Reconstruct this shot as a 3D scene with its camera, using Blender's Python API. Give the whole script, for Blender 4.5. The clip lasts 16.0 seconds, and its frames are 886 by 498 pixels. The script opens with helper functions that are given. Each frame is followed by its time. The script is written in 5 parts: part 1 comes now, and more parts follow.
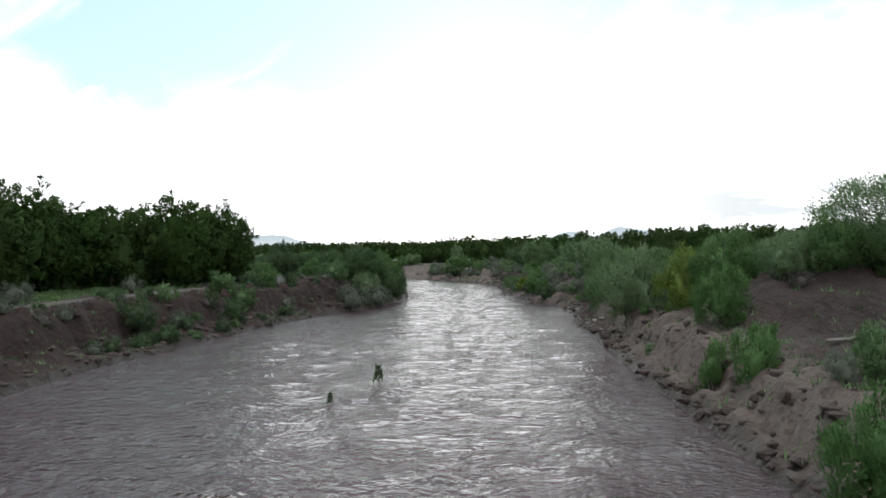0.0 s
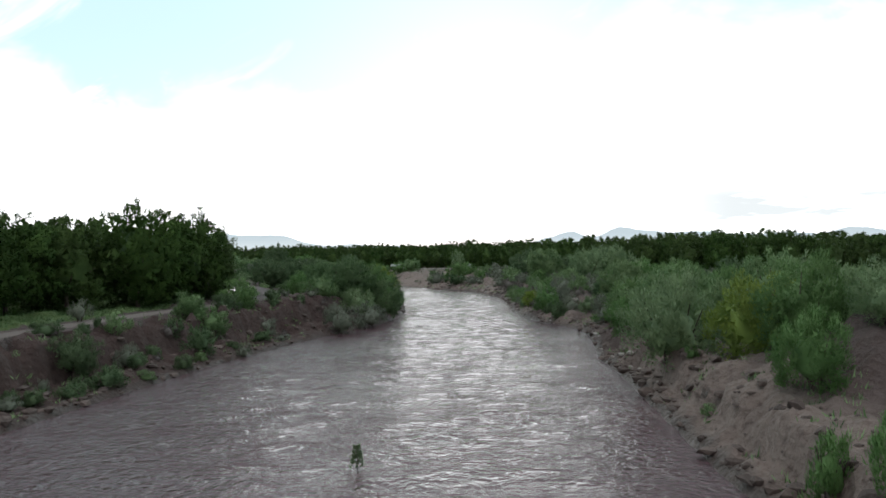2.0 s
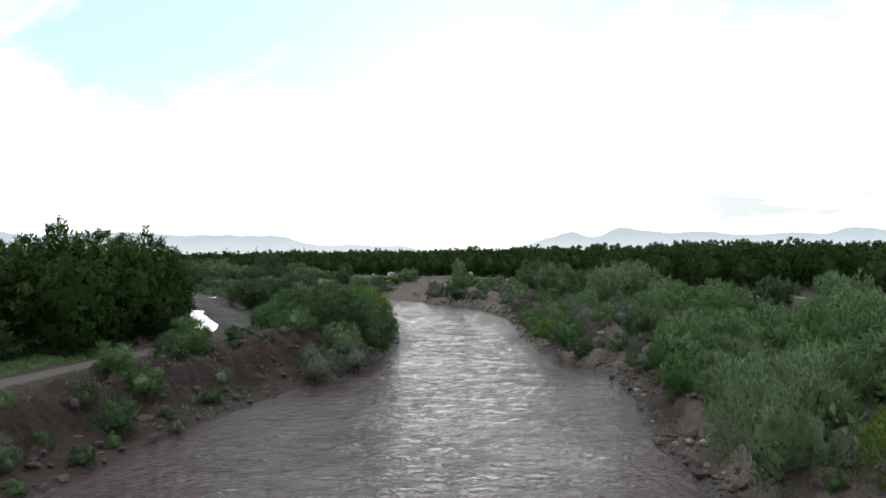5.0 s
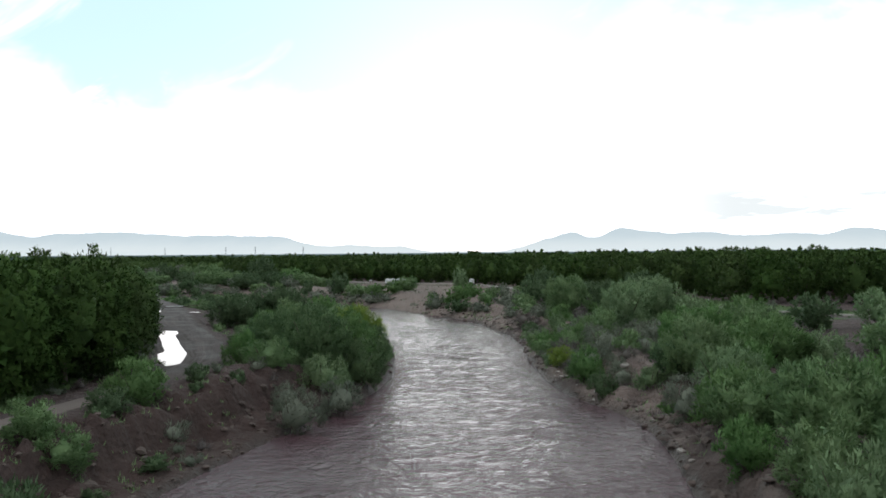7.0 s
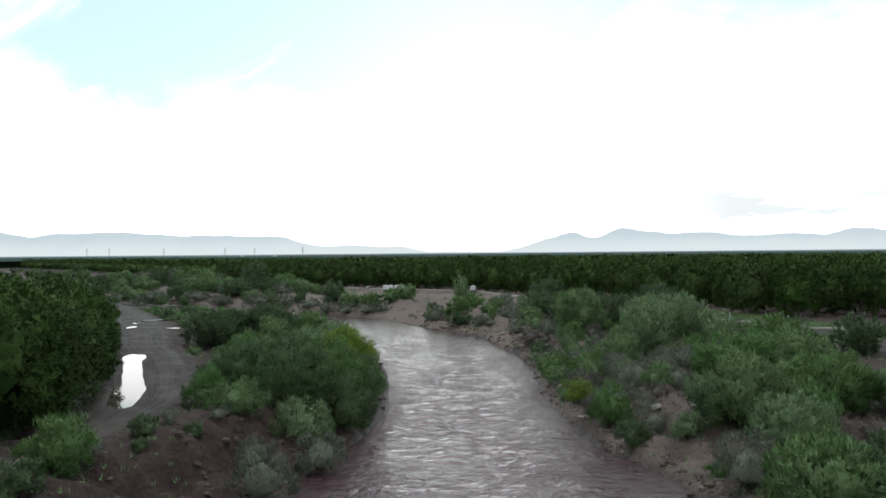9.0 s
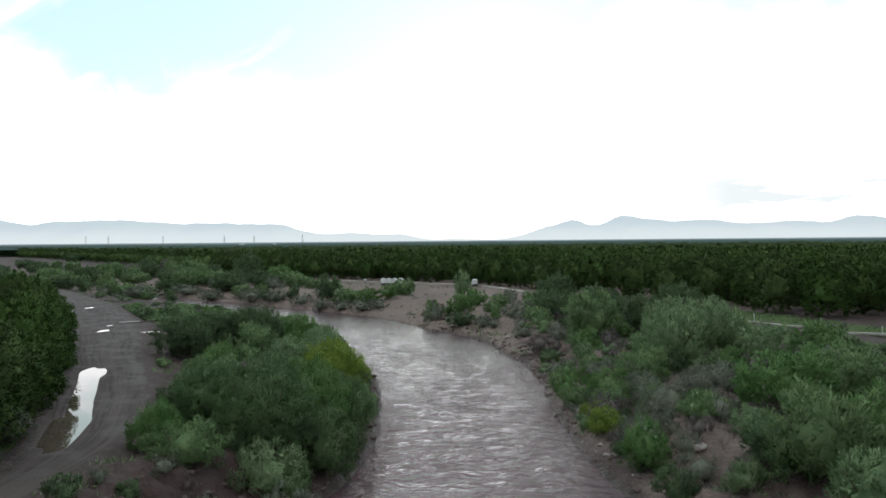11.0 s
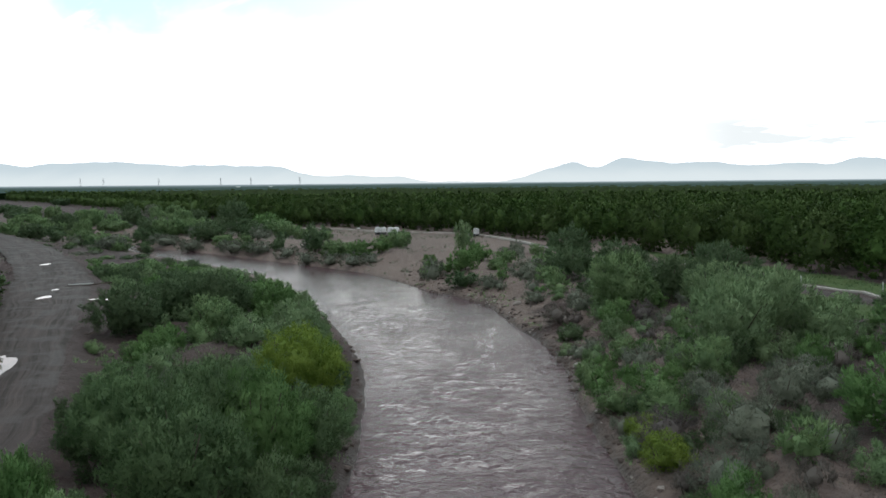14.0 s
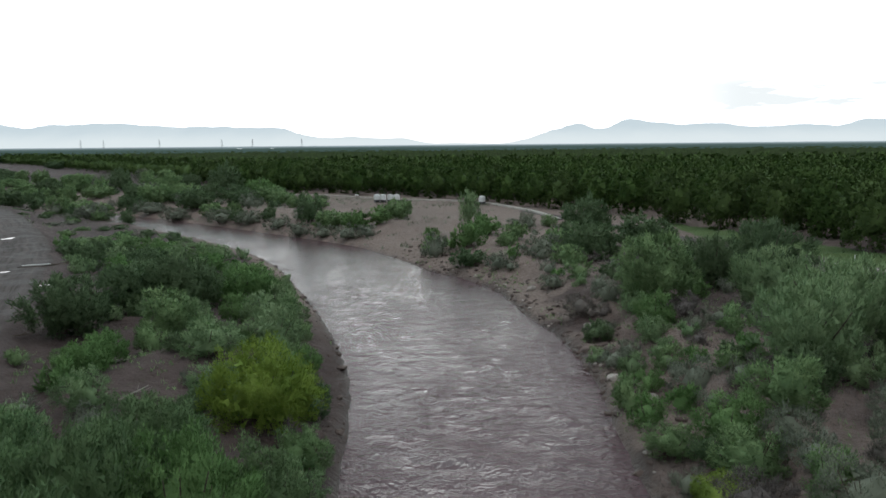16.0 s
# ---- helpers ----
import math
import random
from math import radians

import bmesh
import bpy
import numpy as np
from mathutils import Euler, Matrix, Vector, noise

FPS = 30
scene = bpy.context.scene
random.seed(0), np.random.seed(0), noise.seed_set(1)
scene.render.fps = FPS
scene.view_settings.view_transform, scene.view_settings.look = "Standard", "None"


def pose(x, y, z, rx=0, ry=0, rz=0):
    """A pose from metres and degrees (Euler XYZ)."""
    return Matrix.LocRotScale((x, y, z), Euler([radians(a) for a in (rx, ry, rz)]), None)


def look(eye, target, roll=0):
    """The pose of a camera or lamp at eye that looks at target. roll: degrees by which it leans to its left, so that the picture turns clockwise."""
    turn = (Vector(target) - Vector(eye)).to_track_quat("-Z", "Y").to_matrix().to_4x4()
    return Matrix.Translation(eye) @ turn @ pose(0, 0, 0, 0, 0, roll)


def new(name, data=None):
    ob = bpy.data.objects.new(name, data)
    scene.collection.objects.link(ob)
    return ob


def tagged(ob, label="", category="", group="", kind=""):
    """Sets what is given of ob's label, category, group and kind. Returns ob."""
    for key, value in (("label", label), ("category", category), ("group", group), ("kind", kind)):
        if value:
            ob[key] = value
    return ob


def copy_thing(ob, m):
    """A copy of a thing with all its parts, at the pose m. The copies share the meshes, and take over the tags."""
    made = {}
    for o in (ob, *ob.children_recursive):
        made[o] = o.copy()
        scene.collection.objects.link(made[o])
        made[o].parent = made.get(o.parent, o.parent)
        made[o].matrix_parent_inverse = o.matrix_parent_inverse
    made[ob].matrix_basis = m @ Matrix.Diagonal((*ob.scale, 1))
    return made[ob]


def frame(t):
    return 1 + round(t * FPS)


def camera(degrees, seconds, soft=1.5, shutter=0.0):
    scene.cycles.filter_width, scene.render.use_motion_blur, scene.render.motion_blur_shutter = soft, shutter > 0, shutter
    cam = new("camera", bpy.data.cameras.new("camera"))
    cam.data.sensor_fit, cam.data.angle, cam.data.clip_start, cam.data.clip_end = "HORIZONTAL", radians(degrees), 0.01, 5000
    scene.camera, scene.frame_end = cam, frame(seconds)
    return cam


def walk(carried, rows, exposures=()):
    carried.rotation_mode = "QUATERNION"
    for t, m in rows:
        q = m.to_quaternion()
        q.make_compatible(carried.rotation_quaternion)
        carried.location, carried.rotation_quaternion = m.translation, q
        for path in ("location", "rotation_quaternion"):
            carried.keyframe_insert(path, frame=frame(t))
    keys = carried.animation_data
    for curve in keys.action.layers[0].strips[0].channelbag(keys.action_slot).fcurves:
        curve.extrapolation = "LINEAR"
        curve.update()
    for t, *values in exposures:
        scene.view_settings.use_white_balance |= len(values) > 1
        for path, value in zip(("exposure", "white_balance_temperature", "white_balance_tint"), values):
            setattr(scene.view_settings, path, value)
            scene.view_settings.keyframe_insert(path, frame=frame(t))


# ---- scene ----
cam = camera(59.2, 16.0, soft=1.6)
LEAN = 0.5
ROWS = [
    (0.0, 0.000, 0.000, 7.500, 0.377, -0.004),
    (0.5, 0.022, 2.866, 7.989, 0.380, -0.004),
    (1.0, 0.002, 5.640, 8.459, 0.384, -0.004),
    (1.5, 0.004, 8.411, 8.880, 0.380, -0.004),
    (2.0, 0.017, 11.260, 9.344, 0.376, -0.000),
    (2.5, 0.017, 14.136, 9.809, 0.373, 0.001),
    (3.0, 0.012, 17.014, 10.313, 0.367, 0.006),
    (3.5, 0.043, 19.852, 10.829, 0.367, 0.008),
    (4.0, 0.044, 22.781, 11.286, 0.368, 0.008),
    (6.5, 0.013, 38.074, 13.859, 0.379, 0.001),
    (7.0, 0.017, 41.004, 14.367, 0.378, -0.001),
    (7.5, 0.016, 43.940, 14.863, 0.376, 0.003),
    (8.0, 0.031, 46.913, 15.350, 0.375, 0.004),
    (8.5, 0.034, 49.925, 15.801, 0.373, 0.007),
    (9.0, 0.044, 52.916, 16.280, 0.372, 0.007),
    (11.5, 0.092, 67.809, 18.146, -1.218, 0.038),
    (12.0, 0.093, 70.897, 18.429, -2.070, 0.003),
    (12.5, 0.064, 74.071, 18.636, -2.938, -0.047),
    (13.0, 0.081, 77.253, 18.820, -3.796, -0.005),
    (13.5, 0.078, 80.596, 18.961, -4.383, -0.022),
    (14.0, 0.082, 84.080, 19.062, -4.810, -0.040),
    (14.5, 0.013, 87.583, 19.208, -5.360, 0.015),
    (15.0, 0.007, 91.226, 19.352, -6.055, 0.167),
    (15.5, 0.015, 95.091, 19.572, -6.777, 0.192),
    (16.0, 0.081, 99.028, 19.720, -7.586, 0.214),
]
walk(cam, [(t, pose(x, y, z, 0, LEAN, 0) @ pose(0, 0, 0, 90 + pitch, 0, yaw)) for t, x, y, z, pitch, yaw in ROWS])

# ---------------------------------------------------------------- light
SUN_UP, SUN_ROUND = radians(11), radians(4)
world = bpy.data.worlds.new("dusk_sky")
scene.world = world
world.use_nodes = True


class Net:
    """Small helper that strings shader nodes together."""

    def __init__(self, tree):
        self.tree = tree
        tree.nodes.clear()

    def node(self, kind, **props):
        n = self.tree.nodes.new(kind)
        for key, value in props.items():
            if key == "operation":
                n.operation = value
            elif key == "data_type":
                n.data_type = value
            elif key == "blend_type":
                n.blend_type = value
            elif key == "attribute_name":
                n.attribute_name = value
            elif key == "musgrave":
                n.noise_type = value
        return n

    def put(self, socket, value):
        if isinstance(value, bpy.types.NodeSocket):
            self.tree.links.new(value, socket)
        else:
            socket.default_value = value

    def math(self, op, a, b=0.0, c=0.0, clamp=False):
        n = self.node("ShaderNodeMath", operation=op)
        n.use_clamp = clamp
        for socket, value in zip(n.inputs, (a, b, c)):
            self.put(socket, value)
        return n.outputs[0]

    def step(self, x, lo, hi):
        n = self.node("ShaderNodeMapRange")
        n.interpolation_type = "SMOOTHSTEP"
        for name, value in (("Value", x), ("From Min", lo), ("From Max", hi), ("To Min", 0.0), ("To Max", 1.0)):
            self.put(n.inputs[name], value)
        return n.outputs[0]

    def mix(self, t, a, b, blend="MIX"):
        n = self.node("ShaderNodeMix", data_type="RGBA", blend_type=blend)
        self.put(n.inputs[0], t)
        self.put(n.inputs[6], a)
        self.put(n.inputs[7], b)
        return n.outputs[2]

    def noise(self, vector, scale, detail=3.0, rough=0.55, warp=0.0):
        n = self.node("ShaderNodeTexNoise")
        if vector is not None:
            self.put(n.inputs["Vector"], vector)
        for name, value in (("Scale", scale), ("Detail", detail), ("Roughness", rough), ("Distortion", warp)):
            self.put(n.inputs[name], value)
        return n.outputs["Fac"]

    def scaled(self, vector, x, y, z):
        n = self.node("ShaderNodeMapping")
        self.put(n.inputs["Vector"], vector)
        n.inputs["Scale"].default_value = (x, y, z)
        return n.outputs[0]

    def xyz(self, vector):
        n = self.node("ShaderNodeSeparateXYZ")
        self.put(n.inputs[0], vector)
        return n.outputs

    def join(self, x, y, z):
        n = self.node("ShaderNodeCombineXYZ")
        for socket, value in zip(n.inputs, (x, y, z)):
            self.put(socket, value)
        return n.outputs[0]

    def place(self):
        return self.node("ShaderNodeNewGeometry").outputs["Position"]

    def bump(self, height, strength, distance):
        n = self.node("ShaderNodeBump")
        self.put(n.inputs["Height"], height)
        self.put(n.inputs["Strength"], strength)
        self.put(n.inputs["Distance"], distance)
        return n.outputs[0]


def rgb(r, g, b):
    return (r, g, b, 1.0)


def paint_sky():
    """Thin bright overcast in front, where the sun has gone, with blue gaps higher up; duller overhead and behind."""
    net = Net(world.node_tree)
    way = net.node("ShaderNodeTexCoord").outputs["Generated"]
    x, y, z = net.xyz(way)
    flat = net.math("MAXIMUM", y, 0.15)
    u, v = net.math("DIVIDE", x, flat), net.math("DIVIDE", z, flat)
    sky = net.node("ShaderNodeTexSky")
    sky.sky_type, sky.sun_disc = "NISHITA", False
    sky.sun_elevation, sky.sun_rotation, sky.altitude = SUN_UP, SUN_ROUND, 400
    clear = net.mix(1.0, sky.outputs[0], rgb(0.16, 0.16, 0.16), "MULTIPLY")
    clear = net.mix(0.85, clear, rgb(0.62, 0.96, 0.98))
    # where the cloud sheet opens: blue above a wavering edge, crossed by slanting wisps
    tall = net.math("ADD", net.math("MULTIPLY", net.step(u, -0.565, -0.44), -0.062), 0.225)
    tall = net.math("ADD", tall, net.math("MULTIPLY", net.step(u, -0.37, -0.30), 0.022))
    tall = net.math("SUBTRACT", tall, net.math("MULTIPLY", net.step(u, -0.22, -0.10), 0.016))
    tall = net.math("ADD", tall, net.math("MULTIPLY", net.step(u, 0.06, 0.30), 0.115))
    slant = net.join(net.math("SUBTRACT", u, net.math("MULTIPLY", v, 1.5)), net.math("ADD", net.math("MULTIPLY", v, 0.9), net.math("MULTIPLY", u, 0.45)), 0.35)
    wisp = net.noise(net.scaled(slant, 2.0, 1.3, 1.0), 3.6, 5.0, 0.6, 0.6)
    frill = net.noise(net.join(u, net.math("MULTIPLY", v, 1.6), 0.9), 7.0, 4.0, 0.6, 0.3)
    rise = net.math("SUBTRACT", v, tall)
    gap = net.math("ADD", net.math("MULTIPLY", rise, 17.0), net.math("MULTIPLY", net.math("SUBTRACT", frill, 0.5), 2.6))
    gap = net.math("MULTIPLY", net.step(gap, -0.25, 1.0), net.math("SUBTRACT", 1.0, net.math("MULTIPLY", net.step(wisp, 0.56, 0.74), 0.9)))
    # low grey banks and puffs to the right
    low = net.noise(net.join(u, net.math("MULTIPLY", v, 7.0), 1.7), 9.0, 4.0, 0.6, 0.2)
    band = net.math("MULTIPLY", net.step(v, 0.022, 0.04), net.math("SUBTRACT", 1.0, net.step(v, 0.07, 0.11)))
    band = net.math("MULTIPLY", band, net.step(u, 0.15, 0.38))
    grey = net.math("MULTIPLY", band, net.step(low, 0.40, 0.54))
    white = net.mix(net.math("MULTIPLY", grey, 0.93), net.mix(net.step(z, 0.30, 0.60), net.mix(net.step(z, 0.02, 0.30), rgb(2.05, 2.05, 2.10), rgb(1.14, 1.16, 1.22)), rgb(0.62, 0.64, 0.72)), rgb(0.80, 0.86, 0.88))
    warm = net.math("MULTIPLY", net.math("SUBTRACT", 1.0, net.step(net.math("ABSOLUTE", net.math("SUBTRACT", u, 0.03)), 0.0, 0.3)), net.math("SUBTRACT", 1.0, net.step(v, 0.0, 0.05)))
    white = net.mix(net.math("MULTIPLY", warm, 0.72), white, rgb(1.08, 0.93, 0.84))
    front = net.mix(net.math("MULTIPLY", gap, 0.85), white, clear)
    # fall-off away from the afterglow
    back = net.math("SUBTRACT", 1.0, net.step(y, -0.90, 0.50))
    cloudy = net.noise(way, 2.5, 4.0, 0.55)
    dull = net.mix(cloudy, rgb(0.44, 0.47, 0.51), rgb(0.60, 0.63, 0.67))
    colour = net.mix(back, front, dull)
    # the sheet is thinnest, and brightest, overhead
    colour = net.mix(net.step(z, 0.66, 0.95), colour, rgb(1.42, 1.47, 1.54))
    ground = net.step(z, -0.02, 0.0)
    colour = net.mix(ground, rgb(0.05, 0.05, 0.04), colour)
    shine = net.node("ShaderNodeBackground")
    net.put(shine.inputs[0], colour)
    shine.inputs[1].default_value = 1.0
    net.put(net.node("ShaderNodeOutputWorld").inputs[0], shine.outputs[0])


paint_sky()
sun = new("sun", bpy.data.lights.new("sun", "SUN"))
sun.data.energy, sun.data.angle, sun.data.color = 0.22, radians(60), (1.0, 0.93, 0.84)
sun.matrix_world = look((0, 0, 0), (-math.sin(SUN_ROUND) * math.cos(SUN_UP), -math.cos(SUN_ROUND) * math.cos(SUN_UP), -math.sin(SUN_UP)))
tagged(sun, "low veiled evening sun ahead", "sun", kind="structure")


# ---------------------------------------------------------------- materials
def material(name):
    m = bpy.data.materials.new(name)
    m.use_nodes = True
    return m, Net(m.node_tree)


def finish(net, colour, rough, normal=None, metal=0.0, spec=0.5, see_through=None, thin=0.45):
    p = net.node("ShaderNodeBsdfPrincipled")
    net.put(p.inputs["Base Color"], colour)
    net.put(p.inputs["Roughness"], rough)
    net.put(p.inputs["Metallic"], metal)
    net.put(p.inputs["Specular IOR Level"], spec)
    if normal is not None:
        net.put(p.inputs["Normal"], normal)
    out = p.outputs[0]
    if see_through is not None:
        t = net.node("ShaderNodeBsdfTranslucent")
        net.put(t.inputs[0], see_through)
        s = net.node("ShaderNodeMixShader")
        s.inputs[0].default_value = thin
        net.tree.links.new(out, s.inputs[1])
        net.tree.links.new(t.outputs[0], s.inputs[2])
        out = s.outputs[0]
    net.put(net.node("ShaderNodeOutputMaterial").inputs[0], out)
    return p


def leaf_material(name, dark, light, patch_size=0.55, thin=0.32, gloss=0.12, speckle=0.30):
    m, net = material(name)
    g = net.node("ShaderNodeNewGeometry")
    who = net.node("ShaderNodeObjectInfo").outputs["Random"]
    patch = net.step(net.noise(g.outputs["Position"], patch_size, 3.0), 0.3, 0.7)
    t = net.math("ADD", net.math("MULTIPLY", g.outputs["Random Per Island"], speckle), net.math("MULTIPLY", patch, 1.0 - speckle))
    colour = net.mix(t, rgb(*dark), rgb(*light))
    colour = net.mix(net.math("MULTIPLY", who, 0.35), colour, net.mix(0.5, colour, rgb(0.17, 0.17, 0.10)))
    finish(net, colour, 0.62, spec=gloss, see_through=colour, thin=thin)
    return m


LEAF = {
    "g": leaf_material("leaf_green", (0.113, 0.198, 0.082), (0.241, 0.357, 0.160)),
    "b": leaf_material("leaf_bright", (0.083, 0.172, 0.053), (0.171, 0.301, 0.106)),
    "y": leaf_material("leaf_yellow", (0.137, 0.211, 0.036), (0.268, 0.365, 0.071)),
    "t": leaf_material("leaf_tamarisk", (0.135, 0.219, 0.105), (0.271, 0.381, 0.192)),
    "d": leaf_material("leaf_dark", (0.062, 0.108, 0.050), (0.134, 0.204, 0.100)),
    "s": leaf_material("leaf_sage", (0.118, 0.140, 0.102), (0.232, 0.254, 0.196)),
    "w": leaf_material("leaf_willow", (0.066, 0.124, 0.054), (0.142, 0.228, 0.098)),
    "k": leaf_material("leaf_dry", (0.100, 0.086, 0.082), (0.208, 0.180, 0.172)),
}
PECAN = leaf_material("leaf_pecan", (0.034, 0.072, 0.018), (0.084, 0.148, 0.038), 0.35, 0.10, 0.05, 0.15)
# darker than PECAN: shade of the gaps between crowns is averaged into the colour
CANOPY = leaf_material("far_leaf_and_gap_shade", (0.010, 0.020, 0.009), (0.036, 0.061, 0.023), 0.11, 0.05, 0.0)
GRASS = leaf_material("leaf_grass", (0.054, 0.108, 0.039), (0.126, 0.211, 0.091))


def earth_colours(net, p):
    big = net.noise(p, 0.09, 5.0, 0.6)
    mid = net.noise(p, 0.9, 5.0, 0.65)
    fine = net.noise(p, 9.0, 4.0, 0.7)
    c = net.mix(net.step(big, 0.32, 0.68), rgb(0.064, 0.049, 0.048), rgb(0.116, 0.088, 0.085))
    c = net.mix(net.math("MULTIPLY", net.step(mid, 0.44, 0.62), 0.6), c, rgb(0.050, 0.036, 0.032))
    c = net.mix(net.math("MULTIPLY", net.step(fine, 0.56, 0.70), 0.65), c, rgb(0.230, 0.195, 0.175))
    return c, mid, fine


def ground_material():
    m, net = material("river_earth")
    p = net.place()
    c, mid, fine = earth_colours(net, p)
    grass = net.node("ShaderNodeAttribute", attribute_name="grass").outputs["Fac"]
    red = net.node("ShaderNodeAttribute", attribute_name="red").outputs["Fac"]
    wet = net.node("ShaderNodeAttribute", attribute_name="wet").outputs["Fac"]
    c = net.mix(net.math("MULTIPLY", red, 0.8), c, net.mix(mid, rgb(0.036, 0.022, 0.019), rgb(0.084, 0.054, 0.047)))
    sand = net.node("ShaderNodeAttribute", attribute_name="sand").outputs["Fac"]
    c = net.mix(net.math("MULTIPLY", sand, 0.85), c, net.mix(mid, rgb(0.166, 0.126, 0.108), rgb(0.290, 0.226, 0.196)))
    crumb = net.step(net.noise(p, 2.3, 5.0, 0.72, 0.4), 0.50, 0.66)
    c = net.mix(net.math("MULTIPLY", crumb, 0.55), c, rgb(0.082, 0.056, 0.048))
    tuft = net.noise(p, 1.6, 5.0, 0.7)
    cover = net.step(net.math("ADD", grass, net.math("SUBTRACT", tuft, 0.5)), 0.42, 0.72)
    c = net.mix(cover, c, net.mix(fine, rgb(0.045, 0.078, 0.024), rgb(0.105, 0.150, 0.055)))
    c = net.mix(net.math("MULTIPLY", wet, 0.75), c, rgb(0.048, 0.034, 0.029))
    vor = net.node("ShaderNodeTexVoronoi")
    net.put(vor.inputs["Vector"], p)
    vor.inputs["Scale"].default_value = 2.4
    h = net.math("ADD", net.math("MULTIPLY", mid, 1.0), net.math("ADD", net.math("MULTIPLY", fine, 0.22), net.math("MULTIPLY", vor.outputs[0], 0.35)))
    finish(net, c, net.math("SUBTRACT", 0.95, net.math("MULTIPLY", wet, 0.45)), net.bump(h, 1.0, 0.42), spec=0.25)
    return m


def road_material():
    """Drying mud: wheel ruts along the road, damp dark patches, crumbled rims."""
    m, net = material("damp_dirt_road")
    p = net.place()
    along = net.node("ShaderNodeTexCoord").outputs["UV"]
    c, mid, fine = earth_colours(net, p)
    u, v, w = net.xyz(along)
    wander = net.math("MULTIPLY", net.math("SUBTRACT", net.noise(p, 0.06, 2.0), 0.5), 0.35)
    lane = net.math("ADD", u, wander)
    rut = net.noise(net.join(net.math("MULTIPLY", lane, 26.0), net.math("MULTIPLY", v, 0.5), 0.4), 1.0, 3.0, 0.6)
    c = net.mix(0.7, c, rgb(0.066, 0.053, 0.050))
    c = net.mix(net.math("MULTIPLY", net.step(rut, 0.50, 0.62), 0.75), c, rgb(0.036, 0.027, 0.025))
    c = net.mix(net.math("MULTIPLY", net.step(net.math("SUBTRACT", 1.0, rut), 0.53, 0.66), 0.45), c, rgb(0.128, 0.098, 0.088))
    dry = net.math("SUBTRACT", 1.0, net.step(net.xyz(p)[1], 96.0, 116.0))
    c = net.mix(net.math("MULTIPLY", dry, 0.7), c, rgb(0.190, 0.160, 0.142))
    damp = net.math("MULTIPLY", net.step(net.noise(p, 0.30, 5.0, 0.62), 0.46, 0.60), net.step(net.xyz(p)[1], 96.0, 116.0))
    c = net.mix(net.math("MULTIPLY", damp, 0.55), c, rgb(0.055, 0.042, 0.039))
    rim = net.step(net.math("ADD", net.math("ABSOLUTE", net.math("SUBTRACT", u, 0.5)), net.math("MULTIPLY", net.math("SUBTRACT", net.noise(p, 0.9, 4.0, 0.65), 0.5), 0.20)), 0.40, 0.48)
    c = net.mix(net.math("MULTIPLY", rim, 0.8), c, rgb(0.048, 0.036, 0.032))
    h = net.math("ADD", net.math("MULTIPLY", rut, -1.0), net.math("ADD", net.math("MULTIPLY", fine, 0.4), net.math("MULTIPLY", mid, 0.8)))
    finish(net, c, net.math("SUBTRACT", 0.95, net.math("MULTIPLY", damp, 0.25)), net.bump(h, 0.8, 0.12), spec=0.3)
    return m


def water_material():
    """Silty brown water whose short crests lie across the stream."""
    m, net = material("muddy_water")
    p = net.place()
    x, y, z = net.xyz(p)
    silt = net.noise(net.scaled(p, 0.5, 0.22, 1.0), 0.25, 4.0, 0.6, 0.5)
    c = net.mix(silt, rgb(0.070, 0.039, 0.045), rgb(0.098, 0.056, 0.064))
    bend = net.noise(p, 0.16, 2.0)
    fork = net.noise(net.scaled(p, 0.8, 0.3, 1.0), 0.9, 1.0)
    along = net.math("ADD", y, net.math("ADD", net.math("MULTIPLY", bend, 2.6), net.math("MULTIPLY", fork, 0.6)))
    q = net.join(net.math("MULTIPLY", x, 0.90), along, 0.0)
    swell = net.noise(q, 0.70, 1.0, 0.5, 0.2)
    chop = net.noise(q, 1.80, 1.0, 0.5, 0.25)
    ripple = net.noise(net.join(x, along, 3.0), 4.2, 2.0, 0.55, 0.2)
    live = net.math("MULTIPLY_ADD", net.step(net.noise(net.scaled(p, 1.0, 0.45, 1.0), 0.11, 3.0), 0.36, 0.62), 0.38, 0.62)
    live = net.math("MULTIPLY", live, net.math("MULTIPLY_ADD", net.step(y, 130.0, 235.0), -0.55, 1.0))
    h = net.math("ADD", net.math("MULTIPLY", swell, net.math("MULTIPLY_ADD", net.step(y, 66.0, 120.0), 0.80, 0.45)), net.math("ADD", net.math("MULTIPLY", chop, 0.66), net.math("MULTIPLY", ripple, 0.46)))
    p = finish(net, c, 0.07, net.bump(h, live, 0.35), spec=0.5)
    p.inputs["IOR"].default_value = 1.33
    return m


def plain_material(name, dark, light, scale, rough, metal=0.0, relief=0.3, depth=0.02, thin=None):
    m, net = material(name)
    at = net.node("ShaderNodeTexCoord").outputs["Object"]
    n = net.noise(at, scale, 5.0, 0.65)
    k = net.noise(at, scale * 7.0, 3.0, 0.6)
    who = net.node("ShaderNodeObjectInfo").outputs["Random"]
    t = net.math("ADD", net.math("MULTIPLY", n, 0.7), net.math("ADD", net.math("MULTIPLY", k, 0.3), net.math("MULTIPLY", net.math("SUBTRACT", who, 0.5), 0.3)))
    colour = net.mix(net.step(t, 0.25, 0.75), rgb(*dark), rgb(*light))
    finish(net, colour, rough, net.bump(net.math("ADD", n, net.math("MULTIPLY", k, 0.4)), relief, depth), metal, see_through=colour if thin else None, thin=thin or 0.0)
    return m


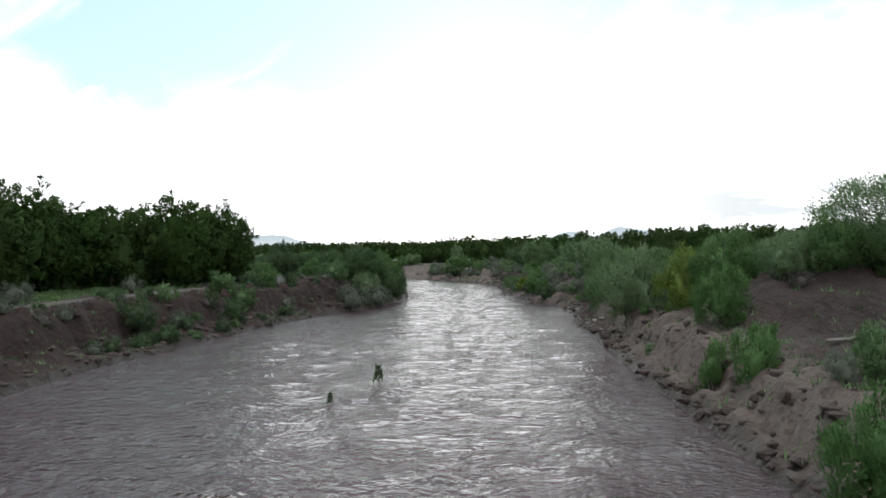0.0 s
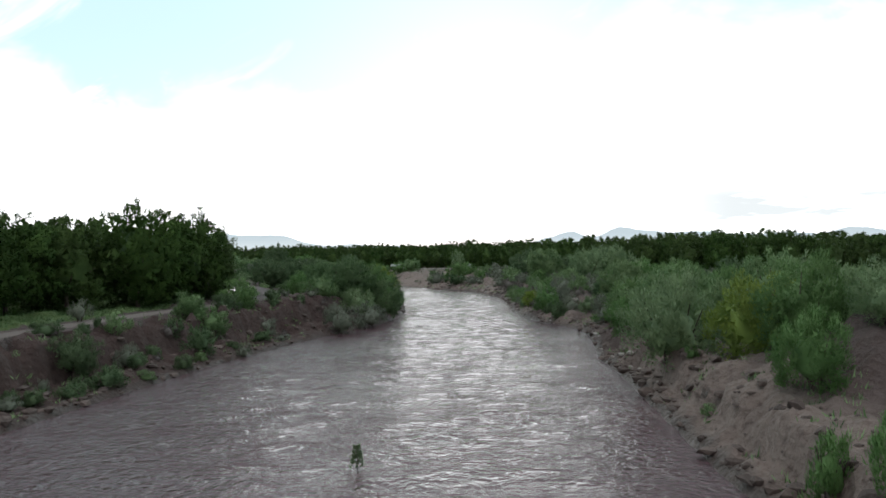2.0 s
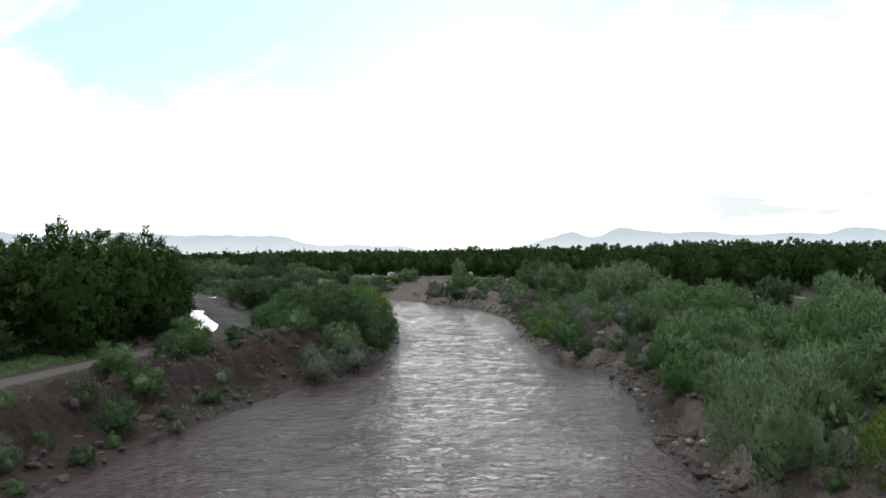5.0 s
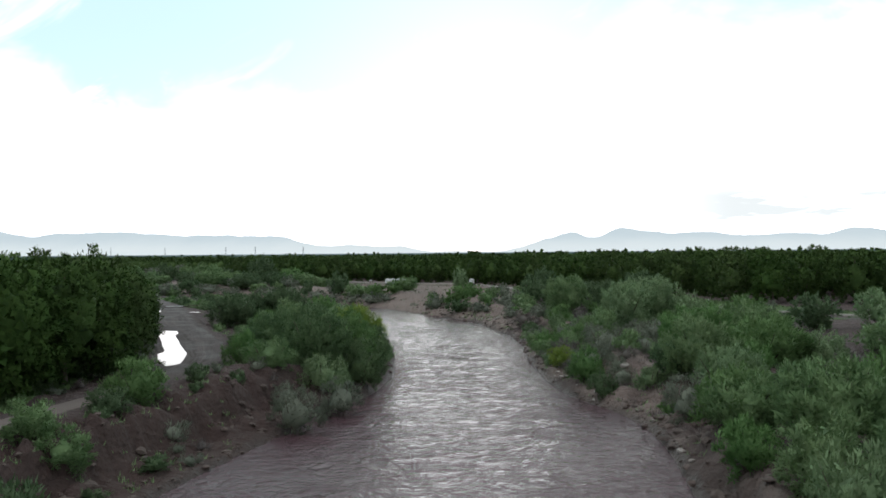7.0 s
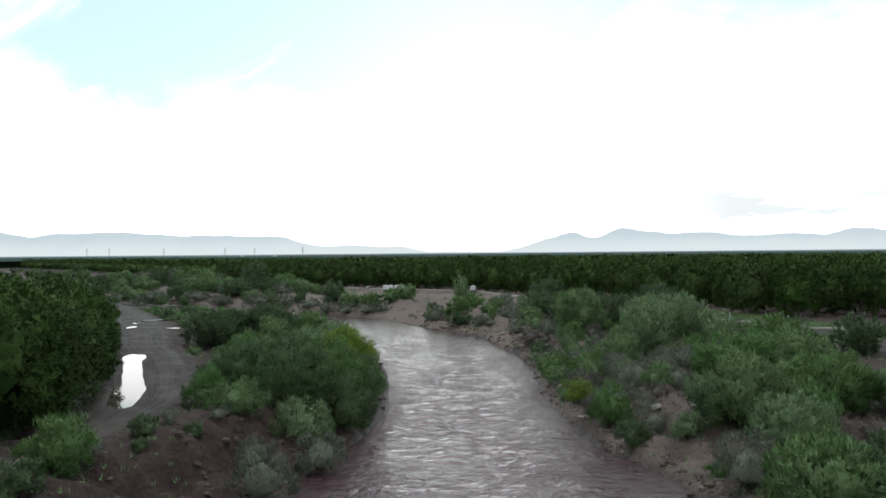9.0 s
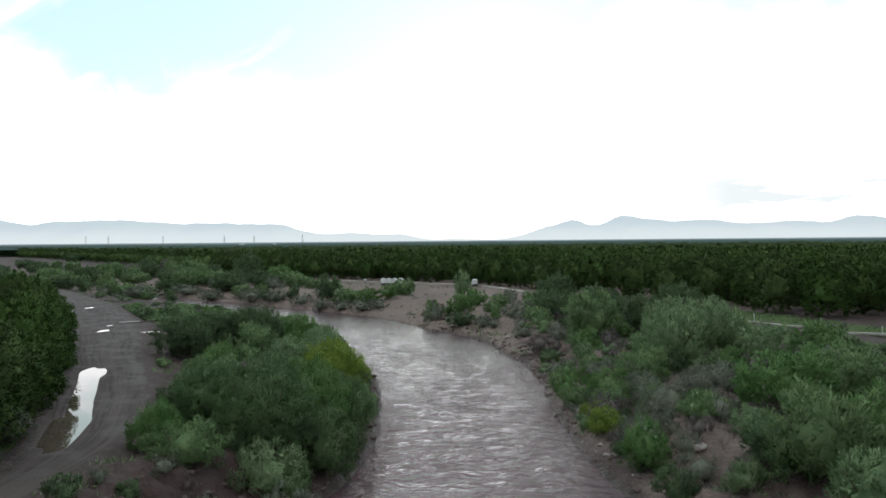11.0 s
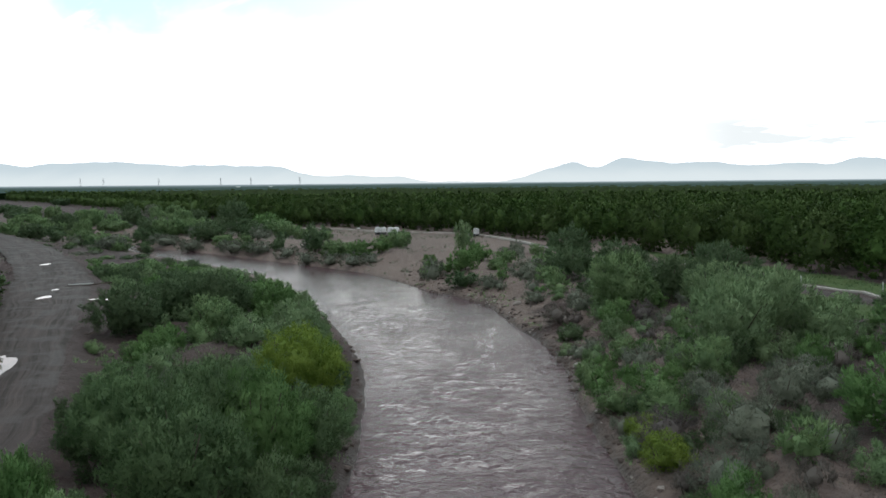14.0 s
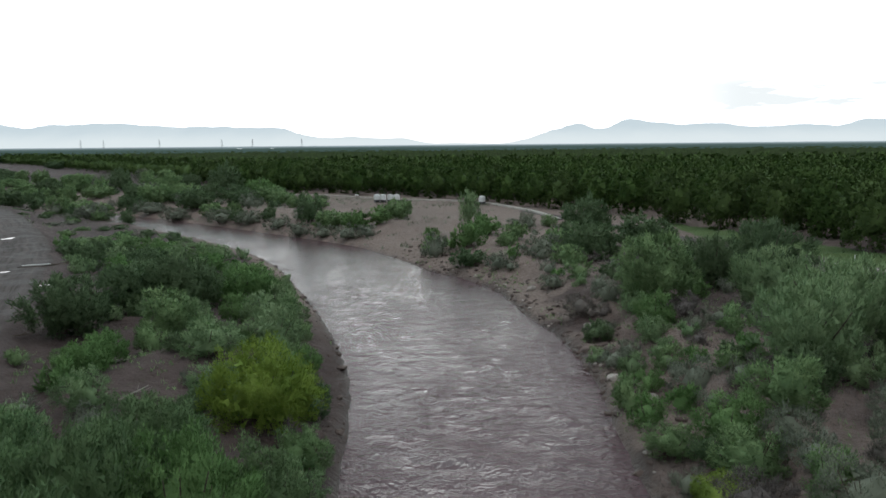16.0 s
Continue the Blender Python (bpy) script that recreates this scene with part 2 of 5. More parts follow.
GROUND, ROAD, WATER = ground_material(), road_material(), water_material()
BARK = plain_material("bark", (0.060, 0.046, 0.036), (0.150, 0.120, 0.095), 3.0, 0.9)
DEADWOOD = plain_material("weathered_wood", (0.110, 0.090, 0.075), (0.330, 0.295, 0.260), 2.0, 0.85)
STONE = plain_material("bank_stone", (0.200, 0.170, 0.150), (0.420, 0.380, 0.345), 2.2, 0.9, relief=0.6, depth=0.05)
CLOD = plain_material("earth_clod", (0.060, 0.043, 0.037), (0.135, 0.100, 0.086), 2.5, 0.95, relief=0.7, depth=0.06)
POLY = plain_material("white_plastic", (0.800, 0.810, 0.805), (0.890, 0.895, 0.890), 1.2, 0.42, relief=0.08, thin=0.4)
BLACK = plain_material("black_plastic", (0.015, 0.015, 0.016), (0.040, 0.040, 0.042), 1.5, 0.5, relief=0.1)
CONCRETE = plain_material("pale_concrete", (0.330, 0.300, 0.270), (0.520, 0.480, 0.440), 1.5, 0.85, relief=0.4)
STEEL = plain_material("galvanised_steel", (0.260, 0.280, 0.300), (0.360, 0.380, 0.400), 0.2, 0.6, metal=0.3, relief=0.05)
PLASTER = plain_material("white_render", (0.640, 0.630, 0.600), (0.780, 0.770, 0.740), 0.4, 0.8, relief=0.1)


def puddle_material():
    m, net = material("still_puddle")
    p = net.place()
    c = net.mix(net.noise(p, 0.5, 3.0), rgb(0.070, 0.052, 0.042), rgb(0.110, 0.084, 0.070))
    finish(net, c, 0.015, net.bump(net.noise(p, 0.7, 2.0), 0.012, 0.05), spec=0.5)
    return m


PUDDLE = puddle_material()


# ---------------------------------------------------------------- ground, river and roads
def lattice(ix, iy, seed):
    h = (ix.astype(np.int64) * 374761393 + iy.astype(np.int64) * 668265263 + seed * 1442695041) & 0xFFFFFFFF
    h = ((h ^ (h >> 13)) * 1274126177) & 0xFFFFFFFF
    return ((h ^ (h >> 16)) & 0xFFFF) / 65535.0


def value_noise(x, y, seed=0):
    ix, iy = np.floor(x), np.floor(y)
    fx, fy = x - ix, y - iy
    fx, fy = fx * fx * (3 - 2 * fx), fy * fy * (3 - 2 * fy)
    a, b = lattice(ix, iy, seed), lattice(ix + 1, iy, seed)
    c, d = lattice(ix, iy + 1, seed), lattice(ix + 1, iy + 1, seed)
    return (a + (b - a) * fx) * (1 - fy) + (c + (d - c) * fx) * fy


def fbm(x, y, octaves=4, seed=0):
    total, size = 0.0, 0.0
    for k in range(octaves):
        total = total + value_noise(x * 2**k, y * 2**k, seed + k) * 0.55**k
        size += 0.55**k
    return total / size * 2 - 1


def smooth(x, lo, hi):
    t = np.clip((x - lo) / (hi - lo), 0, 1)
    return t * t * (3 - 2 * t)


def spline(points, per=8):
    """A soft line through plan points."""
    p = np.array(points, float)
    p = np.vstack([2 * p[0] - p[1], p, 2 * p[-1] - p[-2]])
    out = []
    for a, b, c, d in zip(p[:-3], p[1:-2], p[2:-1], p[3:]):
        t = np.linspace(0, 1, per, endpoint=False)[:, None]
        out.append(0.5 * (2 * b + (c - a) * t + (2 * a - 5 * b + 4 * c - d) * t**2 + (3 * b - a - 3 * c + d) * t**3))
    return np.vstack([*out, p[-2:-1]])


LEFT_BANK = spline([(-27, -80), (-25, 0), (-24, 30), (-23.6, 50), (-22.2, 61), (-20.3, 74), (-17.3, 87), (-14.2, 99), (-10.4, 112),
                    (-7.4, 122), (-6.2, 134), (-6.6, 146), (-8.0, 161), (-10.8, 174), (-15, 189), (-20.2, 205), (-27.5, 225),
                    (-38, 245), (-57, 271), (-81, 298), (-110, 330), (-170, 400), (-300, 560)])
RIGHT_BANK = spline([(10, -80), (10.2, 0), (10.7, 24), (11.3, 35), (11.7, 45), (12.8, 61), (13.4, 70), (14, 82), (16.2, 98), (15.9, 109),
                     (12.5, 120), (11.6, 133), (11.5, 148), (12.4, 163), (11.4, 177), (9.2, 188), (7, 202), (2.6, 213), (-2.6, 221),
                     (-9, 235), (-17, 250), (-28, 263), (-45, 281), (-66, 303), (-101, 333), (-160, 392), (-290, 555)])


def far_from(px, py, line):
    """Distance to a line on the plan, and how far along it the nearest place lies (as its y)."""
    if px.size < 400:
        a, step = np.asarray(line)[:-1], np.diff(line, axis=0)
        rx, ry = px.reshape(-1, 1) - a[:, 0], py.reshape(-1, 1) - a[:, 1]
        t = np.clip((rx * step[:, 0] + ry * step[:, 1]) / (step**2).sum(1), 0, 1)
        d = np.hypot(rx - t * step[:, 0], ry - t * step[:, 1])
        k = d.argmin(1)
        row = np.arange(len(k))
        return d[row, k].reshape(px.shape), (a[k, 1] + t[row, k] * step[k, 1]).reshape(px.shape)
    best, at = np.full(px.shape, 1e9), np.zeros(px.shape)
    for (ax, ay), (bx, by) in zip(line[:-1], line[1:]):
        dx, dy = bx - ax, by - ay
        t = np.clip(((px - ax) * dx + (py - ay) * dy) / (dx * dx + dy * dy), 0, 1)
        d = np.hypot(px - ax - t * dx, py - ay - t * dy)
        near = d < best
        best[near], at[near] = d[near], (ay + t * dy)[near]
    return best, at


def inside(px, py, ring):
    hit = np.zeros(px.shape, bool)
    for (ax, ay), (bx, by) in zip(ring, np.roll(ring, -1, axis=0)):
        if ay != by:
            hit ^= ((ay > py) != (by > py)) & (px < (bx - ax) * (py - ay) / (by - ay) + ax)
    return hit


RIVER = np.vstack([LEFT_BANK, RIGHT_BANK[::-1]])
TRACK = spline([(-36, 30), (-33, 58), (-31.2, 74), (-29.2, 87), (-26.6, 99), (-25.2, 110), (-27.0, 124), (-33.4, 141), (-41.5, 160),
                (-49, 178), (-61, 205), (-80, 240), (-120, 300), (-200, 400)])
TRACK_WIDE = 3.0
SIDE_ROAD = spline([(20, 297), (30, 268), (40, 240), (47, 218), (52, 200), (59, 181), (75, 165), (110, 152), (200, 130)])
YARD = spline([(-70, 378), (-40, 352), (-20, 333), (0, 322), (14, 300), (20, 280)])
PUDDLE_RING = spline([(-42, 155.6), (-40.2, 150), (-37.5, 143), (-33.5, 132.5), (-30.5, 124), (-28.8, 119.5), (-27.4, 117.2), (-26.2, 119), (-26.6, 122.5),
                      (-28, 128), (-31, 135.5), (-33.4, 141.5), (-36.3, 148.5), (-38.6, 154.2), (-42, 155.6)], 5)


def track_width(y):
    return 1.35 + 3.25 * smooth(y, 100, 138) + 1.2 * smooth(y, 165, 200)


def lay_of_land(x, y):
    """Height of the ground, and how grassy, how red and how wet it is."""
    dl, yl = far_from(x, y, LEFT_BANK)
    dr, yr = far_from(x, y, RIGHT_BANK)
    water = inside(x, y, RIVER)
    left = dl < dr
    d = np.where(left, dl, dr)
    s = np.where(left, yl, yr)
    rough = fbm(x * 0.35, y * 0.35, 4, 3)
    clods = fbm(x * 0.9, y * 0.9, 3, 11)
    # widths and heights of the two banks along the stream
    wl = 8.6 - 3.4 * smooth(s, 100, 125) + 3.5 * smooth(s, 175, 215)
    hl = 3.7 - 1.0 * smooth(s, 108, 126) - 1.2 * smooth(s, 180, 212) + 1.9 * smooth(s, 180, 212) * smooth(d, 17, 34) * (1 - 0.8 * smooth(s, 215, 240))
    wr = 3.0 + 5.9 * smooth(s, 92, 112) + 5.0 * smooth(s, 205, 230)
    hr = 2.5 + 0.5 * smooth(s, 100, 150)
    wide, high = np.where(left, wl, wr), np.where(left, hl, hr)
    t = np.clip((d + 1.2 * rough * smooth(d, 0.5, 3)) / wide, 0, 1)
    foot = 0.30 * smooth(t, 0, 0.12) + 0.22 * smooth(t, 0.1, 0.55) + 0.48 * smooth(t, 0.50 + 0.1 * rough, 0.92)
    scarp = 0.12 * smooth(t, 0, 0.06) + 0.20 * smooth(t, 0.08, 0.5) + 0.68 * smooth(t, 0.50 + 0.14 * rough, 0.70 + 0.14 * rough)
    cut = np.where(left, 1 - smooth(s, 100, 122), 0.6 * (1 - smooth(s, 70, 100)))
    foot = foot * (1 - cut) + scarp * cut
    soft = 0.35 * smooth(t, 0, 0.25) + 0.65 * smooth(t, 0.15, 1.0)
    bar = np.where(left, smooth(s, 165, 200), smooth(s, 200, 225))
    h = high * (foot * (1 - bar) + soft * bar)
    gully = 1 - np.abs(fbm(s * 0.22 + 0.3 * rough, d * 0.05, 3, 61))
    h = h - 1.1 * (1 - bar) * np.maximum(gully - 0.55, 0) * 4 * t * (1 - t) * np.where(left, 1.0, 0.7)
    rill = np.abs(fbm(s * 0.75 + 0.5 * rough, d * 0.10 + 0.2 * clods, 3, 83))
    h = h - 0.75 * cut * np.maximum(0.30 - rill, 0) / 0.30 * smooth(t, 0.25, 0.6) * (1 - smooth(t, 0.85, 1.05))
    slump = np.abs(fbm(x * 0.5 + 0.4 * rough, y * 0.5, 3, 71)) - 0.22
    h = h + 1.2 * slump * (1 - bar) * (1 - smooth(s, 100, 130)) * smooth(t, 0.05, 0.3) * (1 - smooth(t, 0.85, 1.3))
    h = h + 0.55 * rough * smooth(t, 0.05, 0.4) + 0.22 * clods * smooth(d, 0.2, 2.5)
    # mounds of dug earth
    for mx, my, rx, ry, up in ((34, 60, 8, 15, 2.0), (-24, 152, 7, 7, 1.2), (-17, 113, 4.5, 5, 1.0), (-19, 160, 5, 6, 0.9), (17.5, 50, 3, 12, 0.7),
                               (19, 128, 6, 9, 0.6), (-2, 268, 14, 9, 0.8), (-52, 300, 16, 8, 1.0), (-46, 196, 6, 5, 0.7), (-31, 284, 12, 6, 1.2)):
        h = h + up * np.exp(-((x - mx) / rx) ** 2 - ((y - my) / ry) ** 2)
    h = h + 3.1 * np.exp(-((((x - 24.8) / 6.6) ** 2 + ((y - 49.5) / 8.5) ** 2) ** 2)) * (1 + 0.15 * rough)
    h = np.where(~left & (x > 30), h + 0.3, h)
    # roads are levelled
    dt, yt = far_from(x, y, TRACK)
    on = 1 - smooth(dt, track_width(yt) + 0.2, track_width(yt) + 2.2)
    h = h * (1 - on) + 3.68 * on
    ds, _ = far_from(x, y, SIDE_ROAD)
    on2 = 1 - smooth(ds, 2.4, 5)
    h = h * (1 - on2) + 3.1 * on2
    dy_, _ = far_from(x, y, YARD)
    on3 = (1 - smooth(dy_, 8, 14)) * smooth(y, 255, 290)
    h = h * (1 - on3) + 3.0 * on3
    dp, _ = far_from(x, y, PUDDLE_RING)
    pud = inside(x, y, PUDDLE_RING)
    h = h - 0.22 * np.where(pud, smooth(dp, 0, 0.5) * 0.7 + 0.3, 0.3 * (1 - smooth(dp, 0, 0.8)))
    calm = smooth(np.hypot(x, y - 150), 260, 420)
    h = h * (1 - calm) + 3.1 * calm
    h = np.where(water, -0.15 - 1.3 * smooth(d, 0, 3.0) + 0.1 * rough, np.maximum(h, 0.02 + 0.25 * smooth(d, 0, 1)))
    # what grows or lies on it
    meadow = np.where((x < -31) & (y < 130) & (dt > 1.6), 1.0, 0.0) * smooth(dl, 9, 11)
    verge = (1 - smooth(np.abs(ds - 9), 3, 7)) * ((x > 45) & (y > 165))
    grass = np.clip(np.maximum(meadow, verge) + 0.36 * smooth(t, 0.6, 1.0) * (fbm(x * 0.12, y * 0.12, 3, 21) > -0.05) * (d < 60), 0, 1)
    grass = grass * (1 - on) * (1 - on2) * (1 - on3)
    red = np.clip(np.where(left, 1.0 * (1 - smooth(s, 70, 140)), 0.25 * (1 - smooth(s, 190, 240))) * (1 - smooth(t, 0.8, 1.05)) + np.where(left, 0.5, 0.25) * (1 - bar), 0, 1)
    sand = np.where(left, bar * (1 - smooth(d, 2, 5)), smooth(s, 195, 225) * (d < 90) * (y < 400)) * (1 - 0.5 * grass)
    sand = np.maximum(sand, np.where(left, 0, (1 - smooth(s, 60, 100)) * np.exp(-((d - 2.4) / 2.6) ** 2) + 0.40 * (1 - smooth(s, 60, 100)) * (1 - smooth(d, 5, 9))) * (0.8 + 0.5 * rough))
    sand = np.maximum(sand, np.where(left, 0, smooth(s, 85, 110) * 0.9 * (1 - smooth(d, 8, 22))) * smooth(fbm(x * 0.2, y * 0.2, 3, 55), -0.55, 0.15))
    wet = (1 - smooth(d + 0.5 * clods, 0.15, 0.9)) + 0.8 * (1 - smooth(dp, 0.1, 1.2)) * ~pud + 0.5 * pud
    return h, grass, red * (1 - on), np.clip(wet, 0, 1), water, d, np.clip(sand, 0, 1)


def height_at(x, y):
    return float(lay_of_land(np.array([float(x)]), np.array([float(y)]))[0][0])


def array_mesh(name, verts, faces, materials=(), smooth_shade=True):
    """A mesh of those vertices alone that its faces use."""
    used, index = np.unique(faces, return_inverse=True)
    return raw_mesh(name, verts[used], index.reshape(faces.shape), materials, smooth_shade)


def raw_mesh(name, verts, faces, materials=(), smooth_shade=True):
    me = bpy.data.meshes.new(name)
    count, corners = faces.shape
    me.vertices.add(len(verts))
    me.vertices.foreach_set("co", np.ascontiguousarray(verts, np.float32).ravel())
    me.loops.add(count * corners)
    me.loops.foreach_set("vertex_index", np.ascontiguousarray(faces, np.int32).ravel())
    me.polygons.add(count)
    me.polygons.foreach_set("loop_start", np.arange(0, count * corners, corners, dtype=np.int32))
    me.polygons.foreach_set("use_smooth", np.full(count, smooth_shade))
    for m in materials:
        me.materials.append(m)
    me.update(calc_edges=True)
    me.validate()
    return me


def lines(lo, hi, step, ends, grow=1.09):
    out = list(np.arange(lo, hi + step, step))
    k = step
    while out[0] > ends[0]:
        k *= grow
        out.insert(0, out[0] - k)
    k = step
    while out[-1] < ends[1]:
        k *= grow
        out.append(out[-1] + k)
    return np.array(out)


def build_ground():
    xs, ys = lines(-46, 36, 0.68, (-4800, 4800)), lines(18, 232, 0.72, (-400, 4900))
    fine = lambda v, lo, hi: np.sort(np.r_[v, (0.5 * (v[1:] + v[:-1]))[(v[1:] > lo) & (v[1:] < hi)]])
    xs, ys = fine(fine(xs, 9.0, 24.0), -34.0, -15.0), fine(ys, 16.0, 116.0)
    gx, gy = np.meshgrid(xs, ys)
    h, grass, red, wet, _, _, sand = lay_of_land(gx.ravel(), gy.ravel())
    me = raw_mesh("ground", np.stack([gx.ravel(), gy.ravel(), h], -1), grid_faces(len(xs), len(ys)), [GROUND])
    for name, values in (("grass", grass), ("red", red), ("wet", wet), ("sand", sand)):
        me.attributes.new(name, "FLOAT", "POINT").data.foreach_set("value", values.astype(np.float32))
    tagged(new("ground", me), "bare brown river earth with patchy weeds and grass", "ground", kind="structure")


def grid_faces(nx, ny):
    i = np.arange(nx * ny).reshape(ny, nx)
    return np.stack([i[:-1, :-1], i[:-1, 1:], i[1:, 1:], i[1:, :-1]], -1).reshape(-1, 4)


def build_river():
    xs, ys = np.arange(-32, 19, 0.42), lines(14, 235, 0.42, (-70, 236), 1.1)
    gx, gy = np.meshgrid(xs, ys)
    x, y = gx.ravel(), gy.ravel()
    d = np.minimum(far_from(x, y, LEFT_BANK)[0], far_from(x, y, RIGHT_BANK)[0])
    keep = inside(x, y, RIVER) | (d < 1.4)
    warp = fbm(x * 0.12, y * 0.12, 2, 50)
    wave = fbm(x * 0.55 + warp, y * 0.80, 2, 31) * 0.085 + fbm(x * 0.16, y * 0.22 + warp, 2, 41) * 0.07
    z = wave * smooth(d, 0.2, 3.0) * (1 - smooth(y, 210, 235))
    f = grid_faces(len(xs), len(ys))
    f = f[keep[f].any(1)]
    tagged(new("water", array_mesh("water", np.stack([x, y, z], -1), f, [WATER])), "muddy brown river with choppy ripples", "river", kind="structure")
    # the upper reach, past the bend
    xs, ys = np.arange(-310, 8, 3.0), np.arange(226, 566, 3.0)
    gx, gy = np.meshgrid(xs, ys)
    x, y = gx.ravel(), gy.ravel()
    d = np.minimum(far_from(x, y, LEFT_BANK)[0], far_from(x, y, RIGHT_BANK)[0])
    keep = inside(x, y, RIVER) | (d < 4.0)
    f = grid_faces(len(xs), len(ys))
    f = f[keep[f].any(1)]
    tagged(new("water_upper", array_mesh("water_upper", np.stack([x, y, 0 * x - 0.02], -1), f, [WATER])), "muddy river beyond the bend", "river", kind="structure")


def strip(name, line, half, lift, mat, label, category):
    """A road laid over the ground along a line."""
    p = np.array(line)
    seg = np.gradient(p, axis=0)
    seg /= np.linalg.norm(seg, axis=1)[:, None]
    side = np.stack([seg[:, 1], -seg[:, 0]], -1)
    cols = np.linspace(-1, 1, 9)
    w = half(p[:, 1])[:, None]
    wob = 1 + 0.10 * fbm(p[:, :1] * 0.3, p[:, 1:] * 0.3, 2, 7)
    pts = p[:, None, :] + side[:, None, :] * (cols[None, :] * w * wob)[..., None]
    h = lay_of_land(pts[..., 0].ravel(), pts[..., 1].ravel())[0].reshape(pts.shape[:2])
    edge = np.abs(cols)[None, :] > 0.95
    z = h + np.where(edge, -0.03, lift)
    verts = np.concatenate([pts, z[..., None]], -1).reshape(-1, 3)
    me = raw_mesh(name, verts, grid_faces(9, len(p)), [mat])
    uv = me.uv_layers.new(name="UVMap")
    run = np.cumsum(np.r_[0, np.linalg.norm(np.diff(p, axis=0), axis=1)])
    flat = np.stack(np.broadcast_arrays(cols[None, :] * 0.5 + 0.5, run[:, None] * 0.1), -1).reshape(-1, 2)
    idx = np.empty(len(me.loops), np.int32)
    me.loops.foreach_get("vertex_index", idx)
    uv.data.foreach_set("uv", flat[idx].astype(np.float32).ravel())
    return tagged(new(name, me), label, category, kind="structure")


build_ground()
build_river()
strip("road_track", spline(TRACK[::3], 6), track_width, 0.07, ROAD, "damp rutted dirt track beside the orchard", "road")
strip("road_side", spline(SIDE_ROAD[::3], 6), lambda y: 2.2 + 0 * y, 0.035, ROAD, "pale dirt road along the orchard edge", "road")


def flat_water(name, ring, z, label):
    bm = bmesh.new()
    bm.faces.new([bm.verts.new((x, y, z)) for x, y in ring])
    bmesh.ops.triangulate(bm, faces=bm.faces[:])
    me = bpy.data.meshes.new(name)
    bm.to_mesh(me)
    bm.free()
    me.materials.append(PUDDLE)
    return tagged(new(name, me), label, "puddle", kind="structure")


flat_water("puddle", PUDDLE_RING[:-1], 3.585, "long rain puddle mirroring the sky on the track")
for cx, cy, rx, ry in ((-55.4, 191.5, 0.8, 1.5), (-46.6, 189.3, 1.5, 0.8), (-57.8, 199.6, 0.5, 0.7), (-78.7, 238, 0.7, 1.8)):
    ring = [(cx + rx * (1 + 0.25 * math.sin(3 * a + cx)) * math.cos(a), cy + ry * (1 + 0.2 * math.cos(2 * a + cy)) * math.sin(a)) for a in np.linspace(0, 2 * math.pi, 19)[:-1]]
    z = max(height_at(x, y) for x, y in ring) + 0.085
    flat_water("puddle_small", ring, z, "small rain puddle on the dirt track")


# ---------------------------------------------------------------- plants
def unit(v):
    return v / np.maximum(np.linalg.norm(v, axis=-1, keepdims=True), 1e-9)


def leaves(p, way, length, width, rng):
    """One narrow pointed leaf or spray at each place."""
    n = len(p)
    side = unit(np.cross(way, unit(rng.normal(size=(n, 3)) + np.array([0, 0, 0.9]))))
    w, l = width[:, None] * side, length[:, None] * way
    v = np.stack([p - w, p + 0.25 * l + 1.15 * w, p + l], 1).reshape(-1, 3)
    return v, np.arange(n * 3).reshape(-1, 3)


def leafy(name, mat, verts, faces, outward, blend=0.9):
    """A mesh of sprays whose shading follows the round of the crown that they clothe."""
    a, b, c = (verts[faces[:, k]] for k in range(3))
    own = unit(np.cross(b - a, c - a))
    turn = (own * outward).sum(1) < 0
    faces = np.where(turn[:, None], faces[:, ::-1], faces)
    own = np.where(turn[:, None], -own, own)
    nrm = np.empty_like(verts)
    nrm[faces] = unit(outward * blend + own * (1 - blend))[:, None]
    me = raw_mesh(name, verts, faces, [mat], True)
    me.normals_split_custom_set_from_vertices(nrm.astype(np.float32))
    return me


def round_form():
    """A coarse round form: corners and triangles."""
    bm = bmesh.new()
    bmesh.ops.create_icosphere(bm, subdivisions=1, radius=1.0)
    bm.verts.index_update()
    v, f = np.array([q.co[:] for q in bm.verts]), np.array([[q.index for q in face.verts] for face in bm.faces])
    bm.free()
    return v, f


FORM_V, FORM_F = round_form()


def crown_mesh(name, mat, *shape, **more):
    return leafy(name, mat, *crown_data(*shape, **more))


